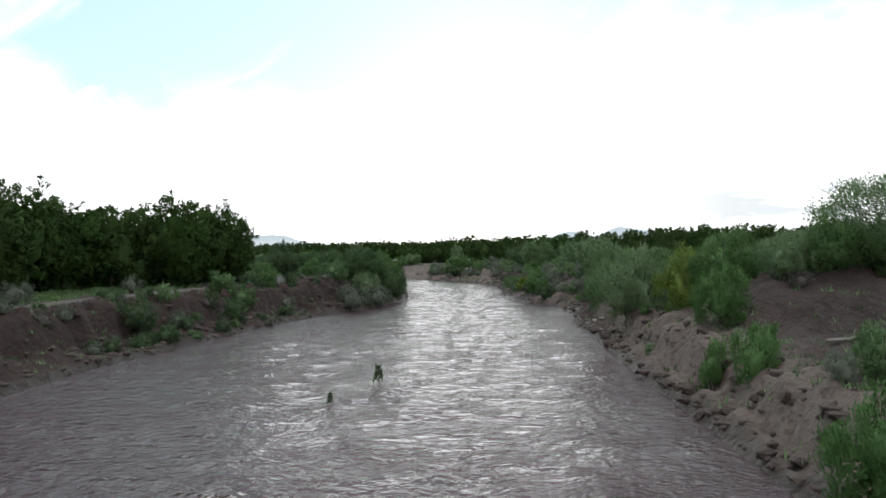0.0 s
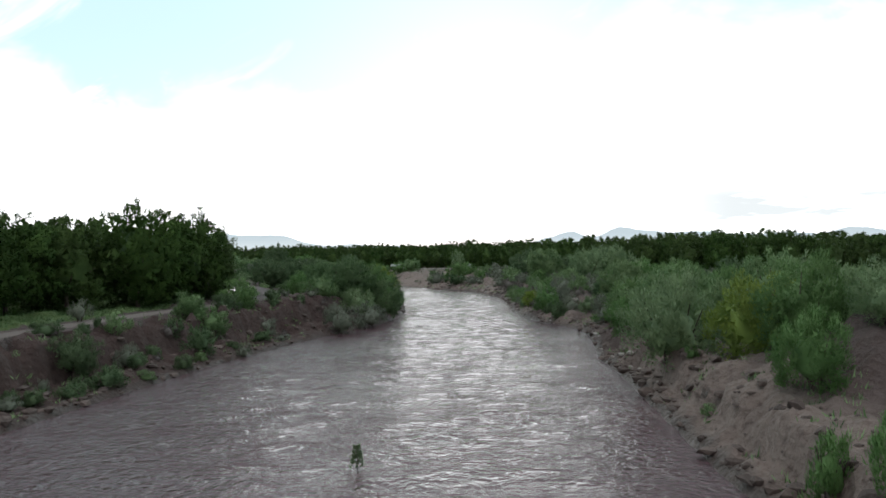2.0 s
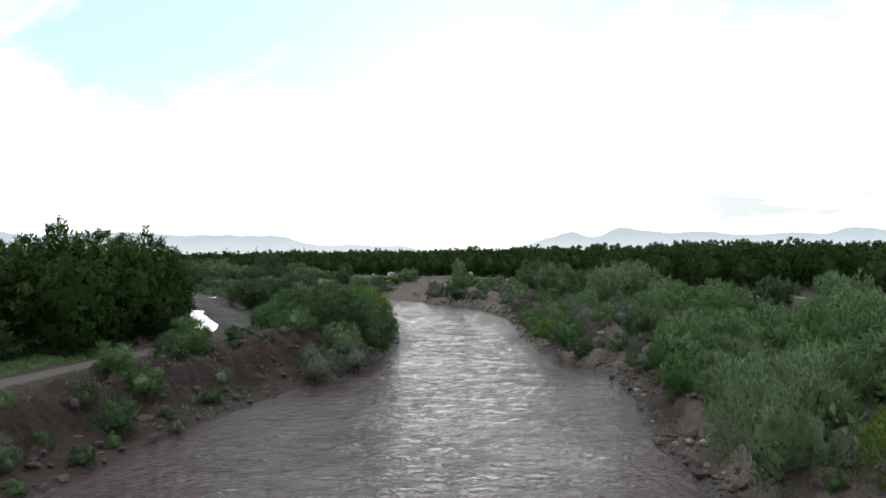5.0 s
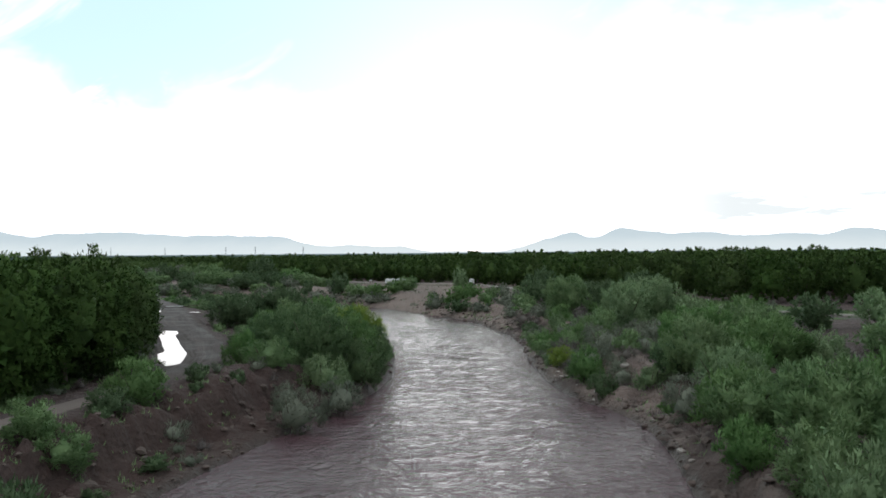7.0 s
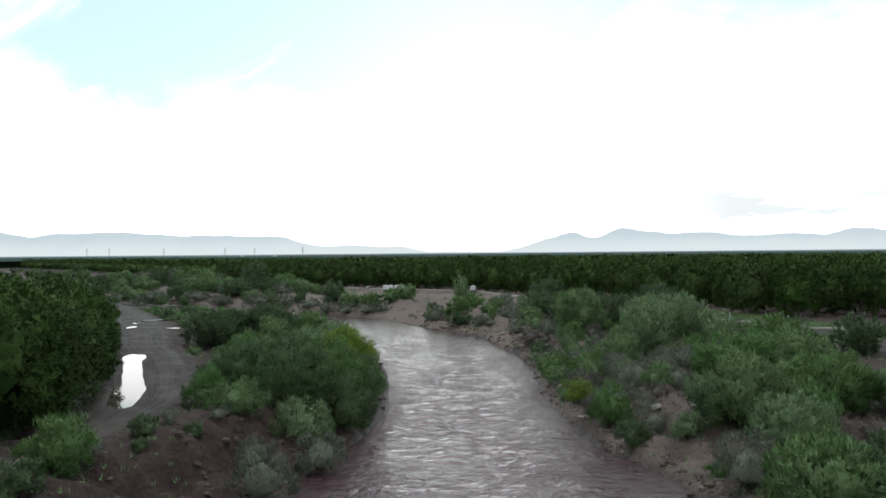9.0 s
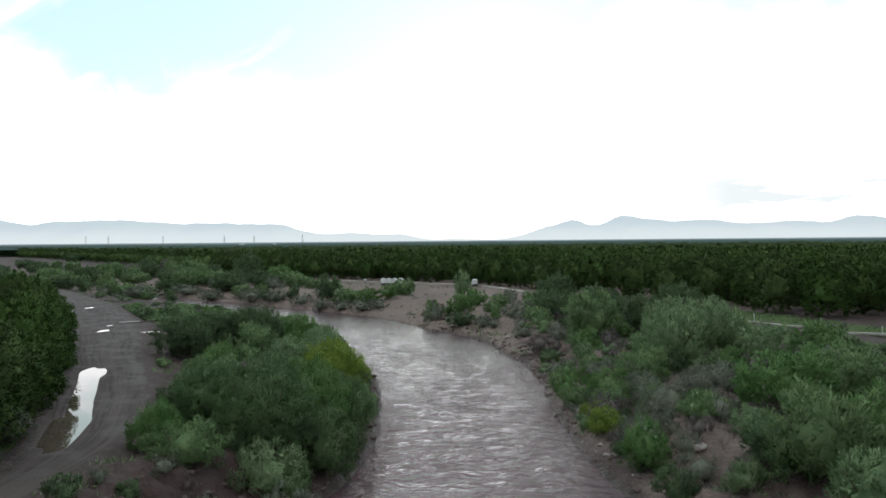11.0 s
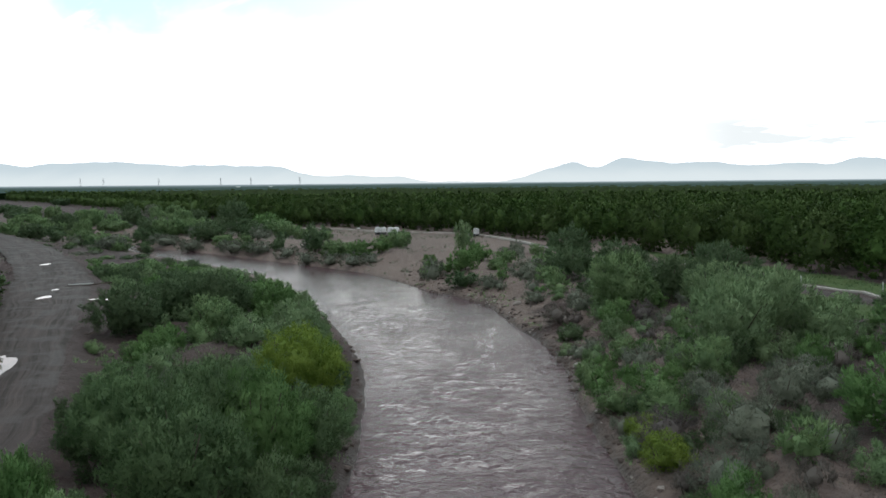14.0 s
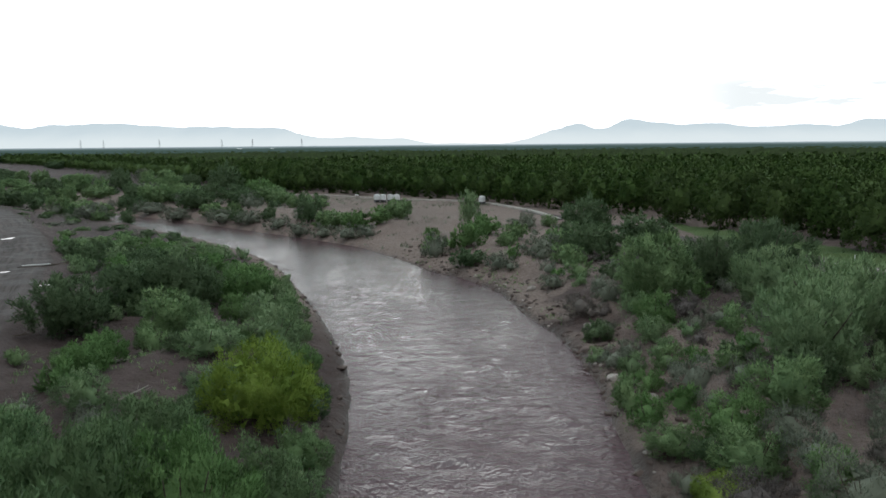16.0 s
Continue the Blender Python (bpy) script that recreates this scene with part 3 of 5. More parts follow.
def crown_data(seed, wide, high, lobes, plumes, per, leaf, thick, up=0.45, low=0.0, spread=0.30, fill=0.62, dome=0.6, inner=44, jag=0.10, lump=1.0, tuft=0.10, whole=0.75, puffed=0.75):
    """A crown of many sprays gathered on uneven lobes, thick inside and ragged outside."""
    rng = np.random.default_rng(seed)
    r = wide / 2
    lift = 0.5 - 0.5 * min(dome, 1) * 0.28
    floor = -0.85 if dome < 0.5 else -0.72
    face = np.arange(lobes) * 2.4 + rng.uniform(-0.35, 0.35, lobes)
    height = 1 - (1 - floor) * (np.arange(lobes) + rng.uniform(0.1, 0.9, lobes)) / lobes
    flat = np.sqrt(1 - height**2)
    side = np.stack([flat * np.cos(face), flat * np.sin(face), height], -1)
    whole_r = np.array([r, r, (1 - lift) * high])
    size = lump * r * rng.uniform(0.34, 0.54, lobes)
    mid = np.array([0, 0, lift * high]) + side * np.maximum(whole_r - 0.85 * size[:, None], 0.1 * r) * rng.uniform(1 - spread, 1.04, (lobes, 1))
    rad = np.stack([size, size * rng.uniform(0.85, 1.15, lobes), size * min(1.0, high / wide * 1.15)], -1)
    # the heart of the crown
    mid = np.vstack([mid, (0, 0, lift * high)])
    rad = np.vstack([rad, whole_r * 0.66])
    size, side = np.r_[size, 0.4 * r], np.vstack([side, (0, 0, 0.4)])
    mid[:, 2] += low * high
    lobes += 1
    parts, base = [], 0
    out = []
    if inner > 1:
        # the shaded heart, and the inner sprays that hide it
        v = mid[-1] + FORM_V * rad[-1] * 0.86 * rng.uniform(0.75, 1.1, (len(FORM_V), 1))
        v[:, 2] = np.maximum(v[:, 2], 0.04 * high)
        parts.append((v, FORM_F))
        out.append(unit(FORM_V[FORM_F].mean(1)))
        n = lobes * inner
        k = np.repeat(np.arange(lobes), inner)
        p = mid[k] + unit(rng.normal(size=(n, 3))) * rad[k] * fill * rng.uniform(0.4, 1.0, (n, 1))
        p[:, 2] = np.maximum(p[:, 2], 0.05)
        big = np.minimum(rad[k].min(1) * rng.uniform(0.25, 0.45, n), 0.9)
        parts.append(leaves(p, unit(rng.normal(size=(n, 3))), big, big * 0.36, rng))
        out.append(unit((p - mid[k]) / rad[k] ** 2))
    k = rng.choice(lobes, plumes, p=(size**2) / (size**2).sum())
    d = unit(unit(rng.normal(size=(plumes, 3))) + 0.75 * side[k])
    tip = mid[k] + d * rad[k] * rng.uniform(0.78, 1.16, (plumes, 1))
    root = mid[k] + d * rad[k] * 0.45
    tip[:, 2] += jag * high * rng.uniform(-0.6, 1, plumes)
    axis = unit(tip - root + np.array([0, 0, up]) * wide * 0.12)
    s = rng.uniform(0.25, 1.08, (plumes, per)) ** 0.5
    centre, radii = np.repeat(mid[k], per, axis=0), np.repeat(rad[k], per, axis=0)
    p = root[:, None] + (tip - root)[:, None] * s[..., None]
    p = p + np.clip(rng.normal(size=p.shape), -1.7, 1.7) * (tuft * wide ** 0.5) * (1.15 - 0.55 * s)[..., None]
    puff = unit(p - (root + (tip - root) * 0.72)[:, None]).reshape(-1, 3)
    way = unit(axis[:, None] * 0.9 + np.array([0, 0, up]) + rng.normal(size=p.shape) * 0.55)
    p, way = p.reshape(-1, 3), way.reshape(-1, 3)
    p[:, 2] = np.maximum(p[:, 2], 0.03)
    n = len(p)
    out.append(unit(unit((p - centre) / radii ** 2) + puffed * puff + whole * unit(p / np.array([r, r, high]) - np.array([0, 0, 0.4]))))
    parts.append(leaves(p, way, leaf * rng.uniform(0.6, 1.4, n), thick * rng.uniform(0.6, 1.4, n), rng))
    vs, fs = [], []
    for v, f in parts:
        vs.append(v)
        fs.append(f + base)
        base += len(v)
    return np.vstack(vs), np.vstack(fs), np.vstack(out)


def limb(bm, points, radii, sides=5):
    """A tapered, bent branch through the given points."""
    rings = []
    for k, (p, r) in enumerate(zip(points, radii)):
        p = Vector(p)
        way = (Vector(points[min(k + 1, len(points) - 1)]) - Vector(points[max(k - 1, 0)])).normalized()
        a = way.orthogonal().normalized()
        b = way.cross(a)
        rings.append([bm.verts.new(p + r * (math.cos(t) * a + math.sin(t) * b)) for t in (2 * math.pi * i / sides for i in range(sides))])
    for r0, r1 in zip(rings[:-1], rings[1:]):
        for i in range(sides):
            bm.faces.new((r0[i], r0[(i + 1) % sides], r1[(i + 1) % sides], r1[i]))
    bm.faces.new(rings[-1])
    bm.faces.new(rings[0][::-1])


def part(name, bm, mat, parent, label="", smooth_shade=True):
    """Links a bmesh as one mesh object under a thing or a part."""
    me = bpy.data.meshes.new(name)
    for f in bm.faces:
        f.smooth = smooth_shade
    bm.to_mesh(me)
    bm.free()
    me.materials.append(mat)
    ob = new(name, me)
    ob.parent = parent
    return tagged(ob, label)


def stems_bm(seed, wide, high, count, thick):
    rnd = random.Random(seed)
    bm = bmesh.new()
    for _ in range(count):
        a, lean = rnd.uniform(0, 6.28), rnd.uniform(0.1, 0.34) * wide
        x0, y0 = 0.05 * wide * math.cos(a), 0.05 * wide * math.sin(a)
        top = high * rnd.uniform(0.55, 0.85)
        pts = [(x0, y0, -0.25), (x0 + 0.35 * lean * math.cos(a), y0 + 0.35 * lean * math.sin(a), 0.35 * top),
               (x0 + lean * math.cos(a + 0.3), y0 + lean * math.sin(a + 0.3), top)]
        limb(bm, pts, (thick, 0.7 * thick, 0.25 * thick))
    return bm


LOOKS = {
    "g": ("willow_shrub", "leafy mid-green willow shrub on the river bank"),
    "b": ("willow_shrub", "bright green bushy willow shrub on bare earth"),
    "y": ("broom_shrub", "yellow-green feathery shrub beside the river"),
    "t": ("tamarisk_shrub", "grey-green feathery tamarisk shrub on the flood plain"),
    "d": ("mesquite_shrub", "dark green dense mesquite shrub on the flood plain"),
    "s": ("sage_shrub", "sparse grey-green sage scrub on bare earth"),
    "w": ("willow_shrub", "dense blue-green willow shrub crowding the inner bank"),
    "k": ("dead_shrub", "dry grey-brown twiggy brush on bare earth"),
}
# size class: width, height, lobes, plumes, sprays a plume, spray length, half width
CLASSES = {"small": (2.0, 1.5, 5, 40, 18, 0.27, 0.039), "middle": (4.6, 3.6, 9, 96, 31, 0.32, 0.052), "large": (8.0, 5.6, 14, 190, 40, 0.40, 0.062)}
patterns = {}


def shrub_pattern(kind, size, turn, far, close):
    key = (kind, size, turn, far, close)
    if key not in patterns:
        w, h, lobes, plumes, per, leaf, thick = CLASSES[size]
        if far:
            plumes, per, leaf, thick = int(plumes * 0.7), int(per * 0.4), leaf * 1.5, thick * 2.2
        if close:
            plumes, per, leaf, thick = int(plumes * 1.4), int(per * 1.75), leaf * 0.58, thick * 0.60
        seed = 100 * "gbytdskw".index(kind) + 10 * len(size) + turn
        if kind in "sk":
            plumes, thick = int(plumes * 0.8), thick * 0.62
        if kind == "t":
            leaf, thick = leaf * 0.9, thick * 0.8
        crown = crown_mesh("crown", LEAF[kind], seed, w, h, lobes, plumes, per, leaf, thick, 0.35 if kind in "dgw" else 0.6, fill=0.76, inner=12 if kind in "sk" else 40)
        bm = stems_bm(seed, w, h, 5, 0.02 * w ** 0.8)
        stems = bpy.data.meshes.new("woody_base")
        bm.to_mesh(stems)
        bm.free()
        stems.materials.append(BARK)
        patterns[key] = (crown, stems, w, h)
    return patterns[key]


plant_rnd = random.Random(5)


def scoured(x, y):
    """Flood-swept ground inside the upper bend, which carries low brush alone."""
    return y > 234 and x < -1.12 * (y - 234) - 26 + 8 and x > -1.12 * (y - 234) - 62


def shrub(x, y, wide, high, kind, group):
    if scoured(x, y):
        wide, high = min(wide, 3.4), min(high, 1.0)
    size = "small" if wide < 3.0 else "middle" if wide < 6.4 else "large"
    crown, stems, w, h = shrub_pattern(kind, size, plant_rnd.randrange(2), y > 195 or abs(x) > 40, y < 72 or 112 < y < 150 and -24 < x < 19)
    name, label = LOOKS[kind]
    base = new(name)
    base.empty_display_size = 0.3
    k = 1.08 * wide / w
    for child, me in (("crown", crown), ("woody_base", stems)):
        ob = new(child, me)
        ob.parent = base
    spots = [(x, y)] + [(x + 0.36 * wide * a, y + 0.36 * wide * b) for a, b in ((1, 0), (-1, 0), (0, 1), (0, -1))]
    lie = [max(z, 0.0) for z in lay_of_land(np.array([p[0] for p in spots]), np.array([p[1] for p in spots]))[0]]
    base.matrix_world = pose(x, y, 0.45 * lie[0] + 0.55 * min(lie) - 0.06, 0, 0, plant_rnd.uniform(0, 360)) @ Matrix.Diagonal((k, k * plant_rnd.uniform(0.9, 1.1), (1.12 * high + 0.4 * (lie[0] - min(lie))) / h, 1))
    return tagged(base, label, "shrub", group)


def shrubs(group, rows):
    for x, y, wide, high, kind in rows:
        shrub(x, y, wide, high, kind, group)


shrubs("shrubs on the inner bank", [
    (-23.2, 100.5, 4.4, 2.8, "b"), (-19.7, 118.6, 2.8, 3.3, "b"), (-12.0, 104.5, 4.2, 3.2, "s"), (-9.2, 111.0, 4.0, 3.0, "s"),
    (-13.0, 121.0, 7.0, 5.4, "w"), (-18.6, 127.5, 6.6, 5.2, "w"), (-8.8, 121.5, 4.4, 4.4, "w"), (-14.9, 128.5, 6.6, 6.0, "w"),
    (-10.8, 129.5, 6.4, 5.4, "b"), (-21.0, 134.0, 5.6, 4.2, "w"), (-11.8, 146.5, 7.2, 4.4, "y"), (-15.3, 137.0, 6.4, 4.6, "w")])
shrubs("shrubs on the inner bank", [
    (-8.6, 133.0, 4.2, 4.4, "w"), (-20.4, 119.8, 3.6, 3.0, "b"), (-16.4, 114.5, 4.6, 2.8, "g"), (-11.6, 115.5, 5.0, 3.2, "t"),
    (-24.5, 167.0, 5.8, 4.4, "g"), (-34.6, 169.1, 7.2, 5.2, "d"), (-33.0, 179.4, 6.8, 5.0, "d"), (-27.7, 179.5, 7.6, 5.6, "d"),
    (-22.6, 184.8, 6.8, 4.2, "b"), (-14.6, 163.0, 5.2, 3.2, "t"), (-18.2, 157.5, 4.8, 2.8, "t"), (-22.6, 146.0, 3.4, 2.6, "t")])
shrubs("shrubs on the inner bank", [
    (-25.0, 141.5, 3.8, 2.6, "t"), (-20.6, 142.5, 3.0, 2.2, "s"), (-20.6, 174.0, 3.4, 2.6, "b"), (-12.6, 155.0, 3.6, 3.0, "g"), (-17.0, 171.5, 5.0, 3.4, "t"),
    (-30.5, 190.0, 7.0, 3.6, "d"), (-21.5, 194.5, 4.6, 2.6, "g"), (-27.0, 202.5, 5.6, 2.6, "g"), (-35.5, 214.0, 6.4, 2.4, "b"),
    (-40.0, 199.0, 6.6, 3.4, "d"), (-45.5, 216.0, 7.0, 2.8, "d"), (-39.5, 226.0, 5.6, 2.0, "g"), (-52.0, 248.0, 5.4, 2.2, "d"), (-49.0, 233.0, 6.0, 2.0, "b")])
shrubs("shrubs on the inner bank", [
    (-8.4, 142.5, 3.4, 2.6, "g"), (-9.6, 151.5, 3.2, 2.2, "d"), (-8.2, 136.5, 3.6, 2.8, "t"), (-11.4, 158.5, 3.0, 2.0, "b"), (-8.0, 127.0, 3.4, 2.6, "d"), (-10.6, 118.0, 3.4, 2.4, "g"),
    (-13.4, 166.8, 3.0, 2.0, "g"), (-13.6, 109.6, 3.0, 2.0, "s"), (-15.6, 176.0, 3.0, 2.0, "t"), (-15.2, 150.0, 3.8, 2.2, "t")])
shrubs("shrubs beside the track", [
    (-57.0, 234.0, 7.0, 2.8, "g"), (-67.3, 248.0, 8.4, 3.0, "g"), (-62.0, 259.0, 6.6, 2.4, "d"), (-80.0, 262.0, 9.0, 4.2, "g"), (-91.0, 274.0, 9.4, 4.4, "g"),
    (-74.0, 275.0, 8.6, 3.2, "d"), (-104.0, 300.0, 10.0, 4.4, "d"), (-116.0, 312.0, 10.0, 4.8, "d"), (-98.0, 316.0, 10.0, 4.0, "g"), (-110.0, 330.0, 10.0, 4.2, "g"),
    (-128.0, 330.0, 10.0, 4.6, "d"), (-150.0, 385.0, 11.0, 4.0, "g"), (-168.0, 410.0, 11.0, 3.8, "g"), (-124.0, 380.0, 11.0, 3.2, "d"), (-195.0, 450.0, 11.0, 3.4, "g"),
    (-140.0, 350.0, 10.0, 4.0, "g"), (-314.0, 727.0, 14.0, 6.0, "d"), (-150.0, 330.0, 10.0, 4.6, "d"), (-176.0, 372.0, 11.0, 4.6, "g"), (-200.0, 410.0, 12.0, 4.8, "d"), (-225.0, 455.0, 12.0, 5.0, "d"), (-250.0, 500.0, 12.0, 5.0, "g"), (-160.0, 345.0, 10.0, 4.2, "g"), (-210.0, 470.0, 12.0, 4.4, "d"), (-186.0, 392.0, 10.0, 4.2, "d"), (-236.0, 520.0, 12.0, 4.6, "d"), (-265.0, 560.0, 13.0, 5.0, "d")])
shrubs("shrubs on the far bank", [
    (-75.8, 368.9, 11.6, 9.6, "d"), (-60.6, 353.7, 10.0, 5.8, "b"), (-57.4, 322.0, 9.4, 4.5, "d"), (-89.7, 339.7, 11.0, 5.0, "g"), (-71.0, 320.0, 10.4, 5.4, "d"),
    (-73.4, 310.0, 7.9, 3.2, "s"), (-93.9, 332.0, 9.0, 4.4, "d"), (-56.8, 295.0, 8.3, 3.5, "s"), (-84.6, 322.0, 10.0, 3.2, "s"), (-54.0, 339.9, 9.3, 4.1, "g"),
    (-119.1, 366.0, 10.2, 3.6, "g"), (-47.8, 288.5, 7.0, 3.2, "s"), (-31.2, 276.6, 5.7, 6.3, "d"), (-26.0, 271.8, 7.5, 3.5, "g"), (-19.5, 264.7, 6.4, 3.6, "b"), (-14.5, 266.0, 5.4, 3.4, "b")])
shrubs("shrubs on the far bank", [
    (-10.7, 274.4, 7.0, 4.2, "g"), (-32.5, 268.7, 5.9, 3.1, "s"), (-20.2, 258.1, 5.9, 2.8, "s"), (-38.7, 278.0, 6.3, 2.7, "s"), (-16.0, 256.5, 4.6, 2.6, "s"), (-26.0, 263.5, 5.4, 2.8, "s"),
    (-66.0, 340.0, 9.0, 5.0, "d"), (-48.0, 325.0, 8.0, 3.6, "g"), (-100.0, 352.0, 9.0, 4.2, "d"), (-82.0, 345.0, 9.0, 4.6, "g"), (-62.0, 306.0, 7.0, 3.0, "g")])
shrubs("shrubs on the right bank", [
    (-1.8, 228.3, 4.6, 4.0, "s"), (3.9, 230.0, 5.6, 3.8, "b"), (7.5, 243.8, 5.6, 3.5, "b"), (12.2, 236.4, 4.4, 2.7, "g"), (3.4, 217.7, 5.2, 2.6, "d"), (7.8, 212.7, 4.4, 2.3, "s"),
    (4.8, 260.6, 4.6, 7.0, "t"), (14.6, 216.8, 6.2, 3.6, "s"), (25.1, 236.9, 8.8, 6.6, "d"), (21.2, 212.9, 7.5, 5.2, "d"), (31.4, 222.3, 8.7, 4.6, "d"), (17.1, 208.3, 4.8, 3.1, "g"),
    (13.6, 196.7, 4.2, 2.0, "s"), (14.6, 172.6, 3.1, 1.8, "d"), (14.4, 163.3, 3.3, 1.8, "s"), (19.0, 226.0, 5.0, 3.4, "g")])
shrubs("shrubs on the right bank", [
    (22.2, 180.4, 8.8, 6.6, "g"), (30.9, 189.0, 6.9, 5.6, "d"), (38.5, 191.9, 9.1, 7.0, "d"), (26.6, 154.8, 8.6, 6.6, "t"), (31.5, 160.0, 8.8, 6.8, "t"), (42.1, 167.8, 4.7, 2.6, "g"),
    (13.4, 149.1, 2.6, 2.0, "b"), (14.0, 137.3, 3.2, 1.8, "y"), (16.6, 140.0, 4.4, 2.8, "g"), (21.2, 146.1, 4.8, 3.4, "g"), (30.3, 147.3, 3.1, 2.8, "b"), (17.0, 144.0, 4.4, 2.8, "b"),
    (13.8, 131.0, 3.4, 2.2, "y"), (16.0, 126.8, 4.2, 2.8, "s"), (36.0, 156.0, 5.6, 4.6, "t"), (18.5, 155.0, 4.0, 2.4, "s"), (24.5, 138.5, 4.6, 2.8, "s")])
shrubs("shrubs on the right bank", [
    (29.6, 132.0, 8.2, 4.9, "b"), (22.7, 116.8, 4.8, 3.2, "d"), (44.2, 154.2, 5.7, 2.6, "b"), (46.7, 161.1, 6.3, 3.7, "b"), (31.9, 118.2, 7.8, 5.0, "b"),
    (24.2, 107.3, 6.4, 3.8, "t"), (20.2, 95.4, 5.3, 3.8, "b"), (51.5, 149.6, 6.2, 4.6, "d"), (18.9, 131.6, 5.4, 3.0, "s"), (38.0, 137.0, 6.6, 4.2, "g"), (28.0, 144.0, 4.4, 2.4, "s")])
shrubs("shrubs on the right bank", [
    (15.4, 63.4, 6.0, 4.8, "t"), (18.8, 57.6, 5.8, 4.6, "y"), (23.4, 62.0, 5.2, 4.4, "b"), (16.6, 46.2, 3.6, 3.2, "b"), (19.4, 53.5, 4.6, 4.0, "b"), (21.6, 48.8, 3.8, 2.6, "t"), (24.8, 48.4, 4.4, 3.0, "b"), (28.4, 47.5, 4.6, 3.0, "g"), (31.5, 46.0, 4.4, 3.0, "t"), (26.8, 52.0, 4.8, 3.4, "g"), (13.0, 37.6, 1.5, 2.2, "b"), (13.6, 34.2, 1.9, 2.0, "b"), (15.0, 36.6, 1.6, 1.6, "b"), (17.4, 30.2, 3.0, 2.2, "g"), (11.4, 19.6, 3.4, 3.2, "b"), (19.6, 34.0, 2.4, 1.6, "g"), (23.2, 56.5, 4.8, 3.6, "g"), (23.1, 87.4, 6.6, 4.8, "g"), (30.5, 92.7, 7.5, 4.7, "b"),
    (41.0, 104.1, 8.4, 5.2, "b"), (62.0, 150.0, 9.0, 5.6, "t"), (24.0, 113.7, 7.0, 5.4, "g"), (32.4, 176.0, 8.0, 5.6, "t"), (20.2, 93.4, 5.0, 3.6, "g"), (14.6, 121.5, 4.0, 3.4, "b"),
    (19.5, 103.0, 4.6, 3.4, "s"), (18.4, 79.5, 4.8, 3.6, "g"), (17.0, 73.0, 4.2, 3.6, "t"), (17.4, 85.6, 3.6, 2.6, "b"), (28.5, 78.0, 6.4, 4.2, "g"), (36.0, 86.0, 7.0, 4.8, "t")])
shrubs("shrubs on the right bank", [
    (14.0, 20.5, 2.4, 2.2, "g"), (17.6, 31.0, 1.9, 1.3, "b"), (21.6, 72.6, 4.4, 4.2, "g"), (33.0, 62.0, 6.2, 3.6, "b"), (25.4, 55.5, 4.6, 3.6, "t"), (29.5, 54.0, 5.4, 4.0, "g"), (34.5, 52.0, 5.0, 3.4, "t"), (28.0, 66.0, 5.4, 4.4, "t"), (38.0, 72.0, 6.6, 4.0, "g"),
    (20.8, 37.0, 1.8, 0.9, "d"), (46.0, 120.0, 7.0, 4.2, "g"), (54.0, 131.0, 7.0, 4.0, "t"), (50.0, 90.0, 7.4, 4.4, "t")])
shrubs("shrubs on the left bank", [
    (-26.2, 66.5, 3.9, 2.7, "d"), (-22.9, 64.6, 2.4, 1.6, "d"), (-24.4, 71.5, 2.2, 1.7, "s"), (-21.4, 80.0, 2.9, 2.0, "d"), (-31.6, 79.0, 2.0, 1.9, "s"), (-25.0, 88.5, 3.5, 2.3, "g"), (-19.6, 97.5, 2.0, 1.4, "s"), (-20.8, 74.0, 1.7, 1.1, "d"), (-26.6, 74.5, 2.2, 1.6, "g"), (-22.6, 87.4, 3.3, 1.7, "g"), (-18.4, 83.0, 1.5, 1.2, "s"), (-18.6, 91.0, 2.0, 1.0, "d"), (-23.8, 61.0, 1.8, 1.0, "d"), (-25.6, 57.0, 1.7, 0.9, "s"),
    (-33.0, 60.0, 2.5, 1.9, "s"), (-24.6, 82.0, 2.2, 1.2, "d"), (-23.4, 95.4, 3.5, 1.7, "d"), (-17.2, 93.6, 1.5, 0.8, "s"), (-21.0, 107.5, 2.4, 1.4, "d"),
    (-20.6, 77.5, 1.0, 0.9, "g"), (-29.6, 69.5, 2.7, 1.2, "d"), (-21.8, 68.5, 1.3, 0.6, "g")])


# the orchard: pecans in rows
def pecan_pattern(name, seed, plumes, per, leaf, thick, wide=9.6, inner=36):
    crown = crown_mesh("crown", PECAN, seed, wide, 10.9, 22, plumes, per, leaf, thick, 0.10, 0.0, 0.10, 0.80, 0.3, inner, 0.01, 0.88, 0.09, 2.6, 0.35)
    rnd = random.Random(seed)
    bm = bmesh.new()
    limb(bm, [(0, 0, -0.3), (0.05, 0, 1.2), (0.1, 0.1, 3.2), (0.0, 0.2, 6.5), (0.1, 0.1, 9.0)], (0.26, 0.2, 0.17, 0.1, 0.03), 7)
    for k in range(6):
        a, z = k * 1.05 + rnd.uniform(-0.3, 0.3), rnd.uniform(1.6, 4.5)
        limb(bm, [(0.05, 0.05, z), (1.3 * math.cos(a), 1.3 * math.sin(a), z + 1.3), (2.9 * math.cos(a), 2.9 * math.sin(a), z + 3.0)], (0.12, 0.07, 0.02))
    trunk = bpy.data.meshes.new("trunk")
    bm.to_mesh(trunk)
    bm.free()
    trunk.materials.append(BARK)
    return crown, trunk


FINE = [pecan_pattern("fine", 900 + k, 135, 32, 0.48, 0.130) for k in range(3)]
NEAREST = [pecan_pattern("nearest", 930 + k, 310, 48, 0.31, 0.080, 11.0) for k in range(3)]
COARSE = [pecan_pattern("coarse", 950 + k, 105, 19, 0.66, 0.22, inner=26) for k in range(3)]
